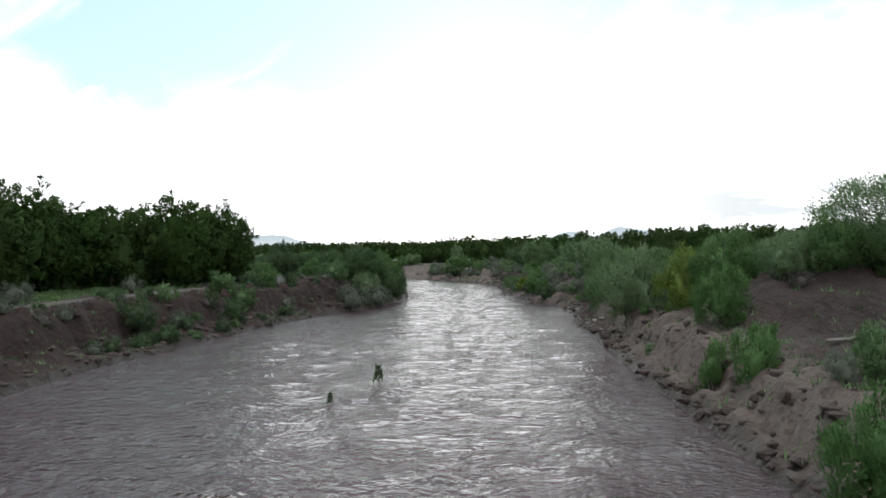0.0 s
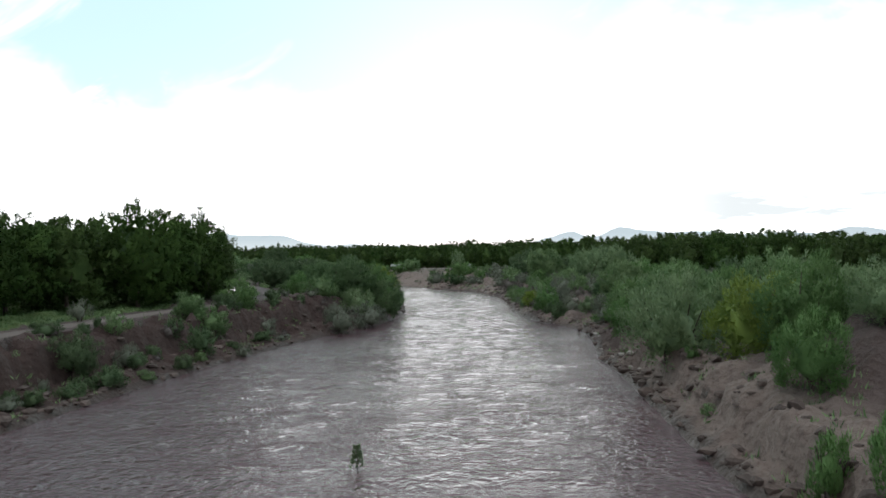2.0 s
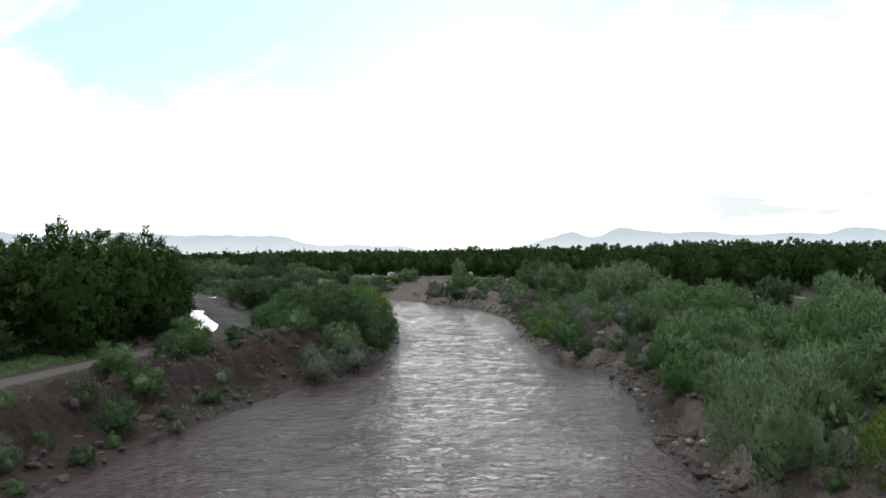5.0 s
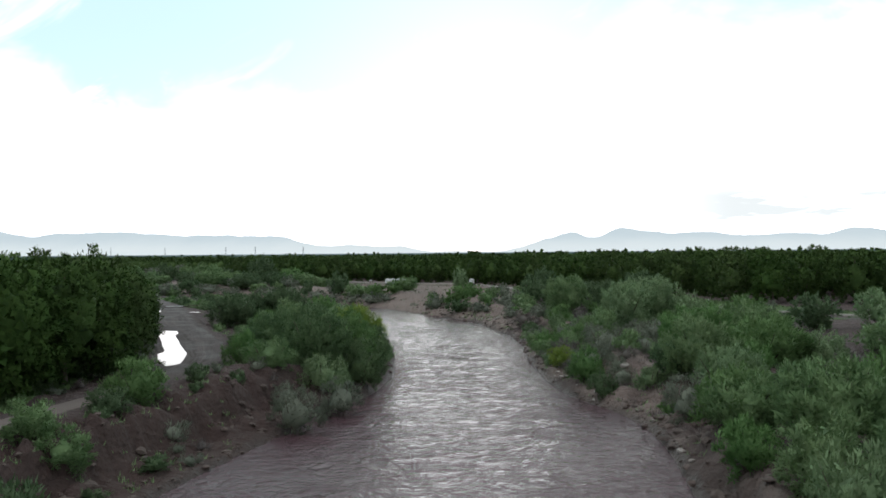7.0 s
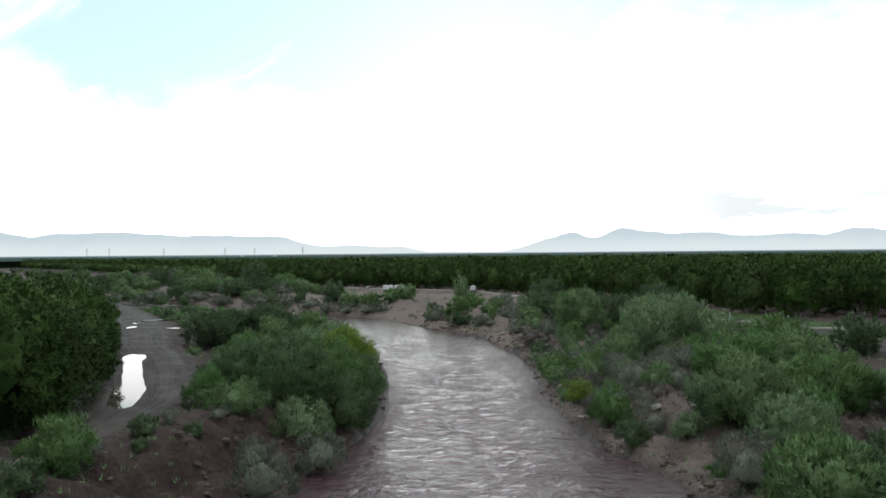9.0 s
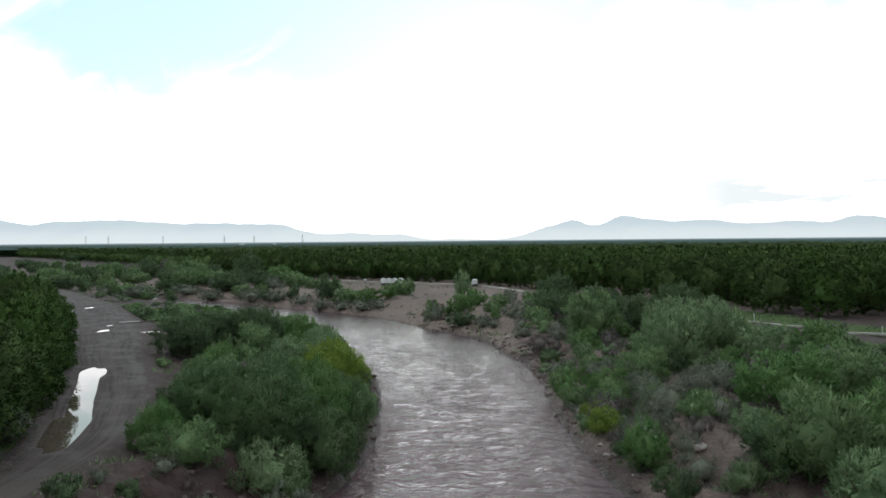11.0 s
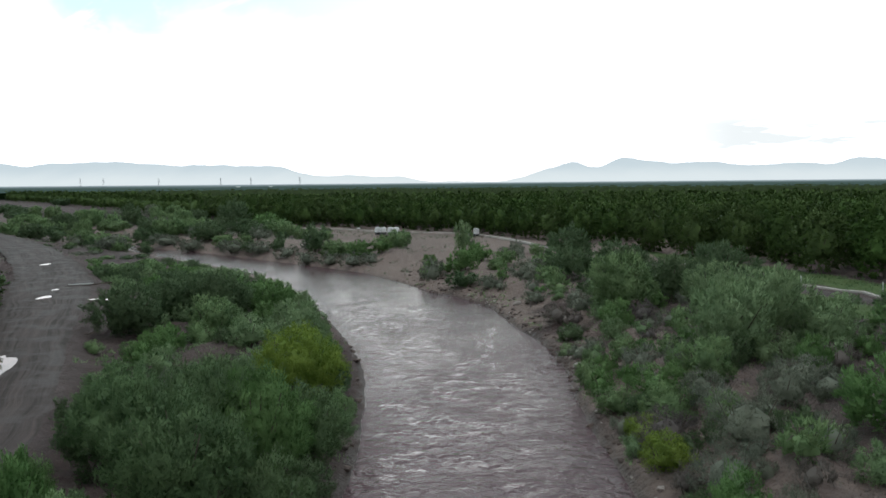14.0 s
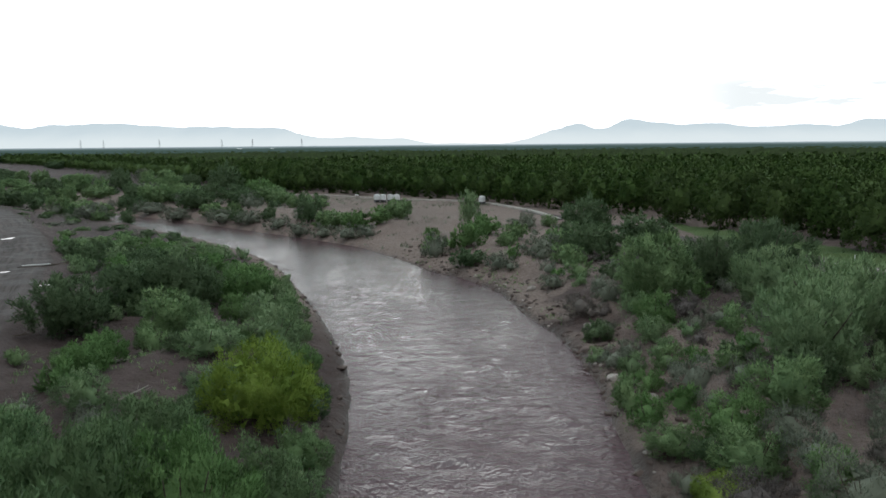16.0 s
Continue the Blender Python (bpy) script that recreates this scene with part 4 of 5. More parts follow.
# edge of the large orchard, from the far left round to the right
EDGE = np.array([(-1500, 2300), (-285, 699), (-196, 572), (-125, 470), (-53, 378), (-32, 364), (-5, 346), (15, 325), (25, 302), (37, 285), (44, 258), (54, 240),
                 (60, 218), (68, 203), (100, 192), (200, 175), (600, 120), (3000, 0), (3000, 4800), (-1500, 4800)], float)
NEAR_EDGE = np.array([(-37, -20), (-38.5, 60), (-36.5, 78), (-35.5, 96), (-34.5, 112), (-36.5, 126), (-44, 145), (-53, 166), (-64, 188), (-75, 203), (-150, 215), (-260, 205), (-300, -20)], float)
tree_rnd = random.Random(12)


def orchard_places(ring, turn, gap, box, seed):
    rnd = random.Random(seed)
    c, s = math.cos(turn), math.sin(turn)
    pts = np.array([(box[0] + gap * (i * c - j * s) + rnd.uniform(-0.7, 0.7), box[1] + gap * (i * s + j * c) + rnd.uniform(-0.7, 0.7))
                    for i in range(-box[2], box[2]) for j in range(-box[3], box[3])])
    return pts[inside(pts[:, 0], pts[:, 1], ring)]


def pecan(x, y, crown, trunk, group, scale):
    tree = new("pecan_tree")
    for child, me in (("crown", crown), ("trunk", trunk)):
        new(child, me).parent = tree
    tree.matrix_world = pose(x, y, height_at(x, y) - 0.05, tree_rnd.uniform(-2, 2), tree_rnd.uniform(-2, 2), tree_rnd.uniform(0, 360)) @ Matrix.Diagonal((scale, scale, scale * tree_rnd.uniform(0.92, 1.08), 1))
    return tagged(tree, "dense dark green pecan tree in an orchard row", "tree", group)


main_rows = orchard_places(EDGE, radians(35.5), 11.2, (-53, 380, 100, 100), 3)
dist_edge = far_from(main_rows[:, 0], main_rows[:, 1], EDGE[:-3])[0]
seen_from = np.hypot(main_rows[:, 0], main_rows[:, 1] - 80)
near_rows = orchard_places(NEAR_EDGE, radians(4), 8.6, (-80, 100, 32, 26), 4)
main_order = np.argsort(seen_from + 1.5 * dist_edge)
# the outermost row follows the track
bend = spline([(-45, 48), (-44.5, 72), (-43, 88), (-38.0, 97), (-33.2, 106), (-33.2, 116), (-36.2, 127), (-43.4, 144), (-51.6, 163), (-60.5, 180), (-72, 198)], 12)
run = np.r_[0, np.cumsum(np.linalg.norm(np.diff(bend, axis=0), axis=1))]
for d in np.arange(2, run[-1], 7.6):
    pecan(float(np.interp(d, run, bend[:, 0])) + tree_rnd.uniform(-0.8, 0.8), float(np.interp(d, run, bend[:, 1])), *tree_rnd.choice(NEAREST), "trees of the near orchard", tree_rnd.uniform(0.94, 1.02) + 0.06 * (92 < float(np.interp(d, run, bend[:, 1])) < 118) - 0.12 * (float(np.interp(d, run, bend[:, 1])) > 118))
gone = (far_from(near_rows[:, 0], near_rows[:, 1], bend)[0] < 7.0) | (near_rows[:, 0] > np.interp(near_rows[:, 1], bend[:, 1], bend[:, 0]) - 4)
near_rows = near_rows[~gone]
near_order = np.argsort(far_from(near_rows[:, 0], near_rows[:, 1], NEAR_EDGE[:10])[0])
for x, y in near_rows[near_order[:60]]:
    pecan(x, y, *tree_rnd.choice(COARSE), "trees of the near orchard", tree_rnd.uniform(0.92, 1.02))
in_sight = [k for k in main_order if abs(main_rows[k, 0]) < 0.62 * (main_rows[k, 1] + 25)][:220]
for k in in_sight:
    x, y = main_rows[k]
    pecan(x, y, *tree_rnd.choice(FINE if seen_from[k] < 205 else COARSE), "trees of the large orchard", tree_rnd.uniform(0.90, 1.10))


def joined_trees(name, places, plumes, per, leaf, thick, seed, label):
    """The countless further trees of an orchard, as one mesh."""
    rnd = np.random.default_rng(seed)
    base = [crown_data(seed + k, 9.8, 11.0, 10, plumes, per, leaf, thick, 0.10, 0.0, 0.10, 0.80, 0.3, 22, 0.01, 0.88, 0.09, 2.6, 0.35) for k in range(3)]
    vs, fs, ns, off = [], [], [], 0
    for x, y in places:
        v, f, o = base[rnd.integers(3)]
        a, k = rnd.uniform(0, 6.28), rnd.uniform(0.9, 1.08)
        c, s = math.cos(a), math.sin(a)
        vs.append(np.stack([(v[:, 0] * c - v[:, 1] * s) * k + x, (v[:, 0] * s + v[:, 1] * c) * k + y, v[:, 2] * k + 3.05], -1))
        ns.append(np.stack([o[:, 0] * c - o[:, 1] * s, o[:, 0] * s + o[:, 1] * c, o[:, 2]], -1))
        fs.append(f + off)
        off += len(v)
    tagged(new(name, leafy(name, PECAN, np.vstack(vs), np.vstack(fs), np.vstack(ns))), label, "orchard", kind="stuff")


taken = set(in_sight)
rest = np.array([main_rows[k] for k in main_order if k not in taken and seen_from[k] < 470 and abs(main_rows[k, 0]) < 0.70 * (main_rows[k, 1] + 40)])
skirt = np.array([p for p, d in zip(main_rows, dist_edge) if p[0] < -120 and d < 34 and np.hypot(p[0], p[1] - 80) >= 470 and p[1] < 1000])
rest = np.vstack([rest, skirt]) if len(skirt) else rest
rest_far = np.hypot(rest[:, 0], rest[:, 1] - 80)
joined_trees("orchard_rows", rest[rest_far < 330], 30, 12, 0.95, 0.40, 60, "further rows of dark green pecan trees")
joined_trees("orchard_far_rows", rest[rest_far >= 330], 18, 9, 1.25, 0.50, 64, "far rows of dark green pecan trees")
left_over = near_rows[near_order[60:]]
if len(left_over):
    joined_trees("orchard_block", left_over[:160], 40, 8, 1.1, 0.22, 70, "inner rows of the near pecan orchard")


def far_canopy():
    """Crowns of the orchard that run on to the horizon."""
    a = np.radians(np.linspace(-44, 44, 420))
    r = 430 * (3900 / 430) ** np.linspace(0, 1, 190)
    ga, gr = np.meshgrid(a, r)
    x, y = gr * np.sin(ga), 80 + gr * np.cos(ga)
    cell = np.abs(np.sin(x * 0.36 + 0.6 * fbm(x * 0.05, y * 0.05, 2, 5))) * np.abs(np.sin(y * 0.36 + x * 0.2))
    z = 7.6 + 5.6 * np.sqrt(cell) + 1.0 * fbm(x * 0.02, y * 0.02, 3, 8) + 1.6 * fbm(x * 0.3, y * 0.3, 2, 9)
    ok = (inside(x.ravel(), y.ravel(), EDGE) & (far_from(x.ravel(), y.ravel(), EDGE[:7])[0] > 22)).reshape(x.shape)
    z = np.where(ok & (gr > 440), z, 2.2)
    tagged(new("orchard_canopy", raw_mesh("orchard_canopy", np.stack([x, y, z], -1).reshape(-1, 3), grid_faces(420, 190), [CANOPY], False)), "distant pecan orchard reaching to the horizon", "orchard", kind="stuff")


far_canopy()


# ---------------------------------------------------------------- low cover
scrub_rnd = random.Random(31)
grown = [(o.matrix_world.translation.x, o.matrix_world.translation.y) for o in scene.objects if o.type == "EMPTY"]


def scatter(group, count, box, kinds, sizes, near_water, seed):
    """Small shrubs strewn over open flood-plain earth, clear of roads and of one another."""
    rnd = random.Random(seed)
    pts = np.array([(rnd.uniform(box[0], box[1]), rnd.uniform(box[2], box[3])) for _ in range(count * 14)])
    h, grass, red, wet, water, d, _ = lay_of_land(pts[:, 0], pts[:, 1])
    road = np.minimum(far_from(pts[:, 0], pts[:, 1], TRACK)[0] - track_width(pts[:, 1]), far_from(pts[:, 0], pts[:, 1], SIDE_ROAD)[0] - 2.5)
    patch = fbm(pts[:, 0] * 0.09, pts[:, 1] * 0.09, 2, 77)
    left = count
    for k, (x, y) in enumerate(pts):
        if left == 0:
            break
        if water[k] or d[k] < near_water or road[k] < 1.6 or patch[k] < -0.35:
            continue
        w = rnd.uniform(*sizes)
        if any((x - a) ** 2 + (y - b) ** 2 < (0.62 * w + 0.7) ** 2 for a, b in grown):
            continue
        grown.append((x, y))
        shrub(x, y, w, w * rnd.uniform(0.5, 0.85), rnd.choice(kinds), group)
        left -= 1


scatter("low scrub on the right bank", 150, (13, 44, 100, 215), "ssgkktbd", (1.5, 3.8), 1.4, 1)
scatter("low scrub on the right bank", 60, (24, 62, 56, 126), "tgbgd", (4.0, 6.8), 3.0, 2)
scatter("low scrub on the right bank", 18, (36, 56, 150, 205), "gtds", (2.0, 3.6), 3.0, 3)
scatter("low scrub on the right bank", 26, (-4, 24, 205, 262), "ssgb", (1.8, 3.6), 1.5, 4)
scatter("low scrub on the inner bank", 46, (-34, -7, 108, 200), "tgsbd", (1.6, 3.8), 2.2, 5)
scatter("low scrub on the inner bank", 40, (-74, -24, 198, 262), "gdbt", (2.4, 4.2), 5.0, 6)
scatter("low scrub by the far bend", 150, (-240, -62, 255, 480), "gdgs", (5.0, 9.0), 3.0, 7)
scatter("low scrub by the far bend", 40, (-110, -34, 262, 350), "sgds", (3.0, 5.6), 1.5, 8)
scatter("low scrub on the right bank", 30, (11.5, 21, 114, 168), "bgtsd", (1.7, 3.4), 0.7, 12)
scatter("low scrub on the left bank", 34, (-32, -12, 50, 112), "dskd", (0.8, 1.7), 1.2, 9)
scatter("low scrub on the right bank", 22, (12, 26, 18, 62), "bgks", (0.7, 1.6), 1.2, 10)


def tufts(name, mat, count, box, blades, length, width, label, seed, rule):
    """Countless low weeds as one mesh."""
    rng = np.random.default_rng(seed)
    p = np.stack([rng.uniform(box[0], box[1], count), rng.uniform(box[2], box[3], count)], -1)
    h, grass, red, wet, water, d, _ = lay_of_land(p[:, 0], p[:, 1])
    road = np.minimum(far_from(p[:, 0], p[:, 1], TRACK)[0] - track_width(p[:, 1]), far_from(p[:, 0], p[:, 1], SIDE_ROAD)[0] - 2.0)
    ok = ~water & (d > 0.6) & (road > 0.3) & rule(p[:, 0], p[:, 1], grass, d)
    p = np.concatenate([p[ok], h[ok][:, None] - 0.02], -1)
    p = np.repeat(p, blades, axis=0)
    p[:, :2] += rng.normal(size=(len(p), 2)) * length * 0.45
    way = unit(rng.normal(size=p.shape) * 0.5 + np.array([0, 0, 1.0]))
    v, f = leaves(p, way, length * rng.uniform(0.5, 1.4, len(p)), width * rng.uniform(0.6, 1.4, len(p)), rng)
    tagged(new(name, leafy(name, mat, v, f, np.tile(np.array([0, 0, 1.0]), (len(f), 1)), 0.6)), label, "weeds", kind="stuff")


tufts("grass", GRASS, 5200, (-62, -26, 30, 128), 7, 0.42, 0.03, "green grass beside the orchard track", 40, lambda x, y, g, d: g > 0.5)
tufts("weeds", LEAF["g"], 11000, (-36, 52, 24, 235), 7, 0.40, 0.035, "low green weeds on bare earth", 41, lambda x, y, g, d: fbm(x * 0.14, y * 0.14, 3, 91) > 0.02)
tufts("bank_weeds", LEAF["d"], 1500, (12, 32, 18, 75), 10, 0.34, 0.022, "low green weeds on the near right bank", 46, lambda x, y, g, d: (d > 3.0) & (fbm(x * 0.2, y * 0.2, 3, 93) > -0.05))
tufts("dry_weeds", LEAF["k"], 7500, (12, 50, 90, 230), 8, 0.55, 0.018, "dry grey-brown stalks on bare earth", 42, lambda x, y, g, d: fbm(x * 0.11, y * 0.11, 3, 95) > -0.05)
tufts("far_weeds", LEAF["s"], 3000, (-160, 20, 225, 360), 5, 0.8, 0.09, "low pale scrub on the far bank", 43, lambda x, y, g, d: fbm(x * 0.06, y * 0.06, 3, 97) > 0.05)
tufts("verge_grass", GRASS, 2600, (44, 110, 160, 215), 5, 0.5, 0.05, "grass between road and orchard", 44, lambda x, y, g, d: g > 0.4)


# ---------------------------------------------------------------- stones and clods
def lump_bm(seed, rough=0.28, flat=0.7):
    rnd = random.Random(seed)
    bm = bmesh.new()
    bmesh.ops.create_icosphere(bm, subdivisions=2, radius=1.0)
    off = Vector((rnd.uniform(0, 50), rnd.uniform(0, 50), rnd.uniform(0, 50)))
    for v in bm.verts:
        v.co *= 1 + rough * noise.noise(v.co * 1.3 + off) * 2 + rough * 0.5 * noise.noise(v.co * 3.1 + off)
        v.co.z *= flat
        for a in range(3):
            v.co[a] = max(-0.85, min(0.85, v.co[a]))
    return bm


def lump_mesh(name, seed, mat):
    bm = lump_bm(seed)
    me = bpy.data.meshes.new(name)
    bm.to_mesh(me)
    bm.free()
    me.materials.append(mat)
    return me


stone_meshes = [lump_mesh("stone", 300 + k, STONE) for k in range(5)]
stone_rnd = random.Random(8)


def stone(x, y, size, label="pale weathered stone at the water's edge"):
    ob = new("stone", stone_rnd.choice(stone_meshes))
    ob.matrix_world = pose(x, y, height_at(x, y) + 0.12 * size, stone_rnd.uniform(-15, 15), stone_rnd.uniform(-15, 15), stone_rnd.uniform(0, 360)) @ Matrix.Diagonal((size, size * stone_rnd.uniform(0.6, 1.0), size * stone_rnd.uniform(0.6, 0.9), 1))
    tagged(ob, label, "stone", "stones along the bank")


for x, y, size in ((10.9, 197.5, 0.95), (14.6, 176.5, 0.8), (13.6, 160.5, 0.7), (15.6, 181.0, 1.1), (14.9, 154.0, 0.8), (18.5, 121.5, 0.7), (17.4, 118.0, 0.5), (17.9, 26.5, 0.4), (18.6, 105.5, 0.6)):
    stone(x, y, size, "large pale boulder on the eroded bank")
shore = RIGHT_BANK[(RIGHT_BANK[:, 1] > 60) & (RIGHT_BANK[:, 1] < 235)]
for k in range(56):
    i = stone_rnd.randrange(len(shore) - 1)
    a, b = shore[i], shore[i + 1]
    t, off = stone_rnd.random(), stone_rnd.uniform(0.2, 1.5)
    way = (b - a) / np.linalg.norm(b - a)
    p = a + (b - a) * t + off * np.array([way[1], -way[0]])
    stone(float(p[0]), float(p[1]), stone_rnd.uniform(0.12, 0.34))


def clods():
    """Slumped lumps of earth along both cut banks, too many to count."""
    rng = np.random.default_rng(77)
    vs, fs, off = [], [], 0
    bases = []
    for k in range(4):
        bm = bmesh.new()
        bmesh.ops.create_icosphere(bm, subdivisions=1, radius=1.0)
        v = np.array([q.co[:] for q in bm.verts]) * (1 + 0.35 * rng.uniform(-1, 1, (len(bm.verts), 1)))
        bm.verts.index_update()
        f = np.array([[q.index for q in face.verts] for face in bm.faces])
        bm.free()
        bases.append((v, f))
    shapes = []
    for v, f in bases:
        shapes.append(raw_mesh("earth_clod", v * np.array([1, 1, 0.6]), f, [CLOD], False))
    ground = bpy.data.objects["ground"]
    for line, out, lo, hi, reach, n, single in ((LEFT_BANK, -1, 36, 122, 7.0, 620, 110), (RIGHT_BANK, 1, 16, 112, 4.5, 620, 150), (RIGHT_BANK, 1, 112, 240, 6.0, 520, 0), (LEFT_BANK, -1, 122, 250, 2.5, 160, 0)):
        seg = line[(line[:, 1] > lo) & (line[:, 1] < hi)]
        i = rng.integers(0, len(seg) - 1, n)
        a, b = seg[i], seg[i + 1]
        way = unit(b - a)
        p = a + (b - a) * rng.random((n, 1)) + (0.15 + reach * rng.random((n, 1)) ** 1.5) * out * np.stack([way[:, 1], -way[:, 0]], -1)
        h = lay_of_land(p[:, 0], p[:, 1])[0]
        size = np.sort(0.10 + 0.42 * rng.random(n) ** 2.5)[::-1]
        for k, ((x, y), z, s) in enumerate(zip(p, h, size)):
            pick, stretch = rng.integers(4), rng.uniform(0.6, 1.3, 3)
            if k < single:
                lump = new("earth_clod", shapes[pick])
                lump.parent = ground
                lump.matrix_world = pose(x, y, z + 0.05 * s, 0, 0, rng.uniform(0, 360)) @ Matrix.Diagonal((*(s * stretch), 1))
                continue
            v, f = bases[pick]
            q = v * s * stretch * np.array([1, 1, 0.6])
            vs.append(q + np.array([x, y, z + 0.05 * s]))
            fs.append(f + off)
            off += len(v)
    tagged(new("earth_clods", raw_mesh("earth_clods", np.vstack(vs), np.vstack(fs), [CLOD], False)), "broken lumps of brown earth slumped down the banks", "earth", kind="stuff")


clods()


# ---------------------------------------------------------------- things by the yard
def lathe_bm(profile, sides=28):
    bm = bmesh.new()
    rings = [[bm.verts.new((r * math.cos(a), r * math.sin(a), z)) for a in (2 * math.pi * k / sides for k in range(sides))] for r, z in profile]
    for r0, r1 in zip(rings[:-1], rings[1:]):
        for k in range(sides):
            bm.faces.new((r0[k], r0[(k + 1) % sides], r1[(k + 1) % sides], r1[k]))
    bm.faces.new(rings[-1])
    bm.faces.new(rings[0][::-1])
    return bm


def box_bm(sx, sy, sz, at=(0, 0, 0), bevel=0.0):
    bm = bmesh.new()
    bmesh.ops.create_cube(bm, size=1.0)
    for v in bm.verts:
        v.co = Vector((v.co.x * sx, v.co.y * sy, v.co.z * sz)) + Vector(at)
    if bevel:
        bmesh.ops.bevel(bm, geom=bm.edges[:], offset=bevel, segments=2, affect="EDGES")
    return bm


def water_tank():
    tank = new("water_tank")
    ribs = [(0.0, 0.82), (0.86, 0.82), (0.90, 0.86)]
    for k in range(5):
        z = 0.95 + 0.24 * k
        ribs += [(0.93, z), (0.93, z + 0.13), (0.90, z + 0.16), (0.90, z + 0.22)]
    ribs += [(0.92, 2.16), (0.84, 2.30), (0.55, 2.40), (0.20, 2.44), (0.0, 2.44)]
    body = part("body", lathe_bm([(max(r, 0.01), z) for r, z in ribs]), POLY, tank, "ribbed white plastic tank body")
    part("lid", lathe_bm([(0.01, 2.43), (0.24, 2.43), (0.24, 2.52), (0.18, 2.55), (0.01, 2.55)], 18), POLY, body, "round screw lid")
    part("base_drum", lathe_bm([(0.01, 0.10), (0.82, 0.10), (0.84, 0.14), (0.84, 0.78), (0.82, 0.82), (0.01, 0.82)]), BLACK, tank, "black lower drum")
    for k in range(4):
        a = math.pi / 4 + k * math.pi / 2
        part("leg", box_bm(0.10, 0.10, 0.86, (0.90 * math.cos(a), 0.90 * math.sin(a), 0.40), 0.012), STEEL, tank)
    part("valve", lathe_bm([(0.05, 0.2), (0.09, 0.22), (0.09, 0.34), (0.05, 0.36)], 10), STEEL, tank)
    return tagged(tank, "ribbed white water tank on a black base in the yard", "tank", "tanks in the yard")


first = water_tank()
first.matrix_world = pose(-20.5, 330.3, height_at(-20.5, 330.3), 0, 0, 10)
for x, y, turn in ((-18.65, 330.1, 70), (-16.5, 329.9, 140), (-14.6, 329.6, 220), (10.2, 319.5, 30)):
    copy_thing(first, pose(x, y, height_at(x, y), 0, 0, turn))


def valve_box():
    box = new("valve_box")
    part("ring", lathe_bm([(0.01, -0.2), (0.55, -0.2), (0.55, 1.1), (0.48, 1.15), (0.01, 1.15)], 16), CONCRETE, box)
    part("cap", lathe_bm([(0.01, 1.15), (0.62, 1.15), (0.62, 1.32), (0.50, 1.42), (0.01, 1.44)], 16), POLY, box, "white domed cap")
    box.matrix_world = pose(-28.4, 347.0, height_at(-28.4, 347.0))
    tagged(box, "round concrete irrigation valve box with white cap", "valve box")


valve_box()


def kerb(name, line, wide, high, label):
    """A low concrete channel wall along a line, standing on the ground."""
    p = np.array(line)
    way = unit(np.gradient(p, axis=0))
    side = np.stack([way[:, 1], -way[:, 0]], -1)
    h = lay_of_land(p[:, 0], p[:, 1])[0]
    prof = [(-0.5, -0.3), (-0.5, 0.85), (-0.42, 1.0), (-0.2, 1.0), (-0.14, 0.6), (0.14, 0.6), (0.2, 1.0), (0.42, 1.0), (0.5, 0.85), (0.5, -0.3)]
    v = np.stack([np.concatenate([p + side * a * wide, (h + b * high)[:, None]], -1) for a, b in prof], 1)
    tagged(new(name, raw_mesh(name, v.reshape(-1, 3), grid_faces(len(prof), len(p)), [CONCRETE], False)), label, "ditch", kind="structure")


kerb("trim_ditch", spline([(-110, 445), (-56.6, 371), (-44, 364.5), (-35, 358), (-26, 349), (-14, 339.5), (2, 332), (11.6, 321), (20.4, 297), (23.2, 284), (25, 269)], 8), 1.1, 0.5, "pale concrete irrigation ditch along the orchard edge")
kerb("trim_ditch_side", spline([(50, 211), (55.5, 199), (62.5, 183.5), (77, 168.5), (110, 156)], 8), 0.7, 0.25, "pale concrete ditch beside the dirt road")


def marker_post(x, y):
    post = new("marker_post")
    part("shaft", lathe_bm([(0.06, -0.3), (0.06, 1.25), (0.045, 1.32), (0.01, 1.33)], 10), POLY, post)
    part("foot", lathe_bm([(0.14, -0.1), (0.14, 0.06), (0.08, 0.10), (0.01, 0.10)], 10), CONCRETE, post)
    post.matrix_world = pose(x, y, height_at(x, y), 2, -3, 0)
    tagged(post, "short white marker post in the grass verge", "post", "marker posts along the road")


for x, y in ((55.5, 204), (62, 193), (66, 182), (45, 228)):
    marker_post(x, y)


def driftwood(name, x, y, turn, long, thick, mat, label, forks=2):
    rnd = random.Random(int(x * 7 + y))
    bm = bmesh.new()
    limb(bm, [(-long / 2, 0, thick), (-0.15 * long, rnd.uniform(-0.1, 0.1) * long, 1.3 * thick), (0.2 * long, rnd.uniform(-0.08, 0.08) * long, 1.6 * thick), (long / 2, 0.05 * long, 2.4 * thick)], (thick, 0.9 * thick, 0.7 * thick, 0.35 * thick), 8)
    log = new(name)
    part("stem", bm, mat, log)
    for k in range(forks):
        bm = bmesh.new()
        s = rnd.choice((-1, 1))
        limb(bm, [(0.1 * k * long, 0, 1.4 * thick), (0.15 * long + 0.1 * k * long, 0.14 * s * long, 2.2 * thick), (0.3 * long + 0.1 * k * long, 0.22 * s * long, 5 * thick)], (0.5 * thick, 0.35 * thick, 0.12 * thick), 6)
        part("fork", bm, mat, log)
    log.matrix_world = pose(x, y, height_at(x, y) - 0.4 * thick, 0, 0, turn)
    tagged(log, label, "driftwood", "flood debris")


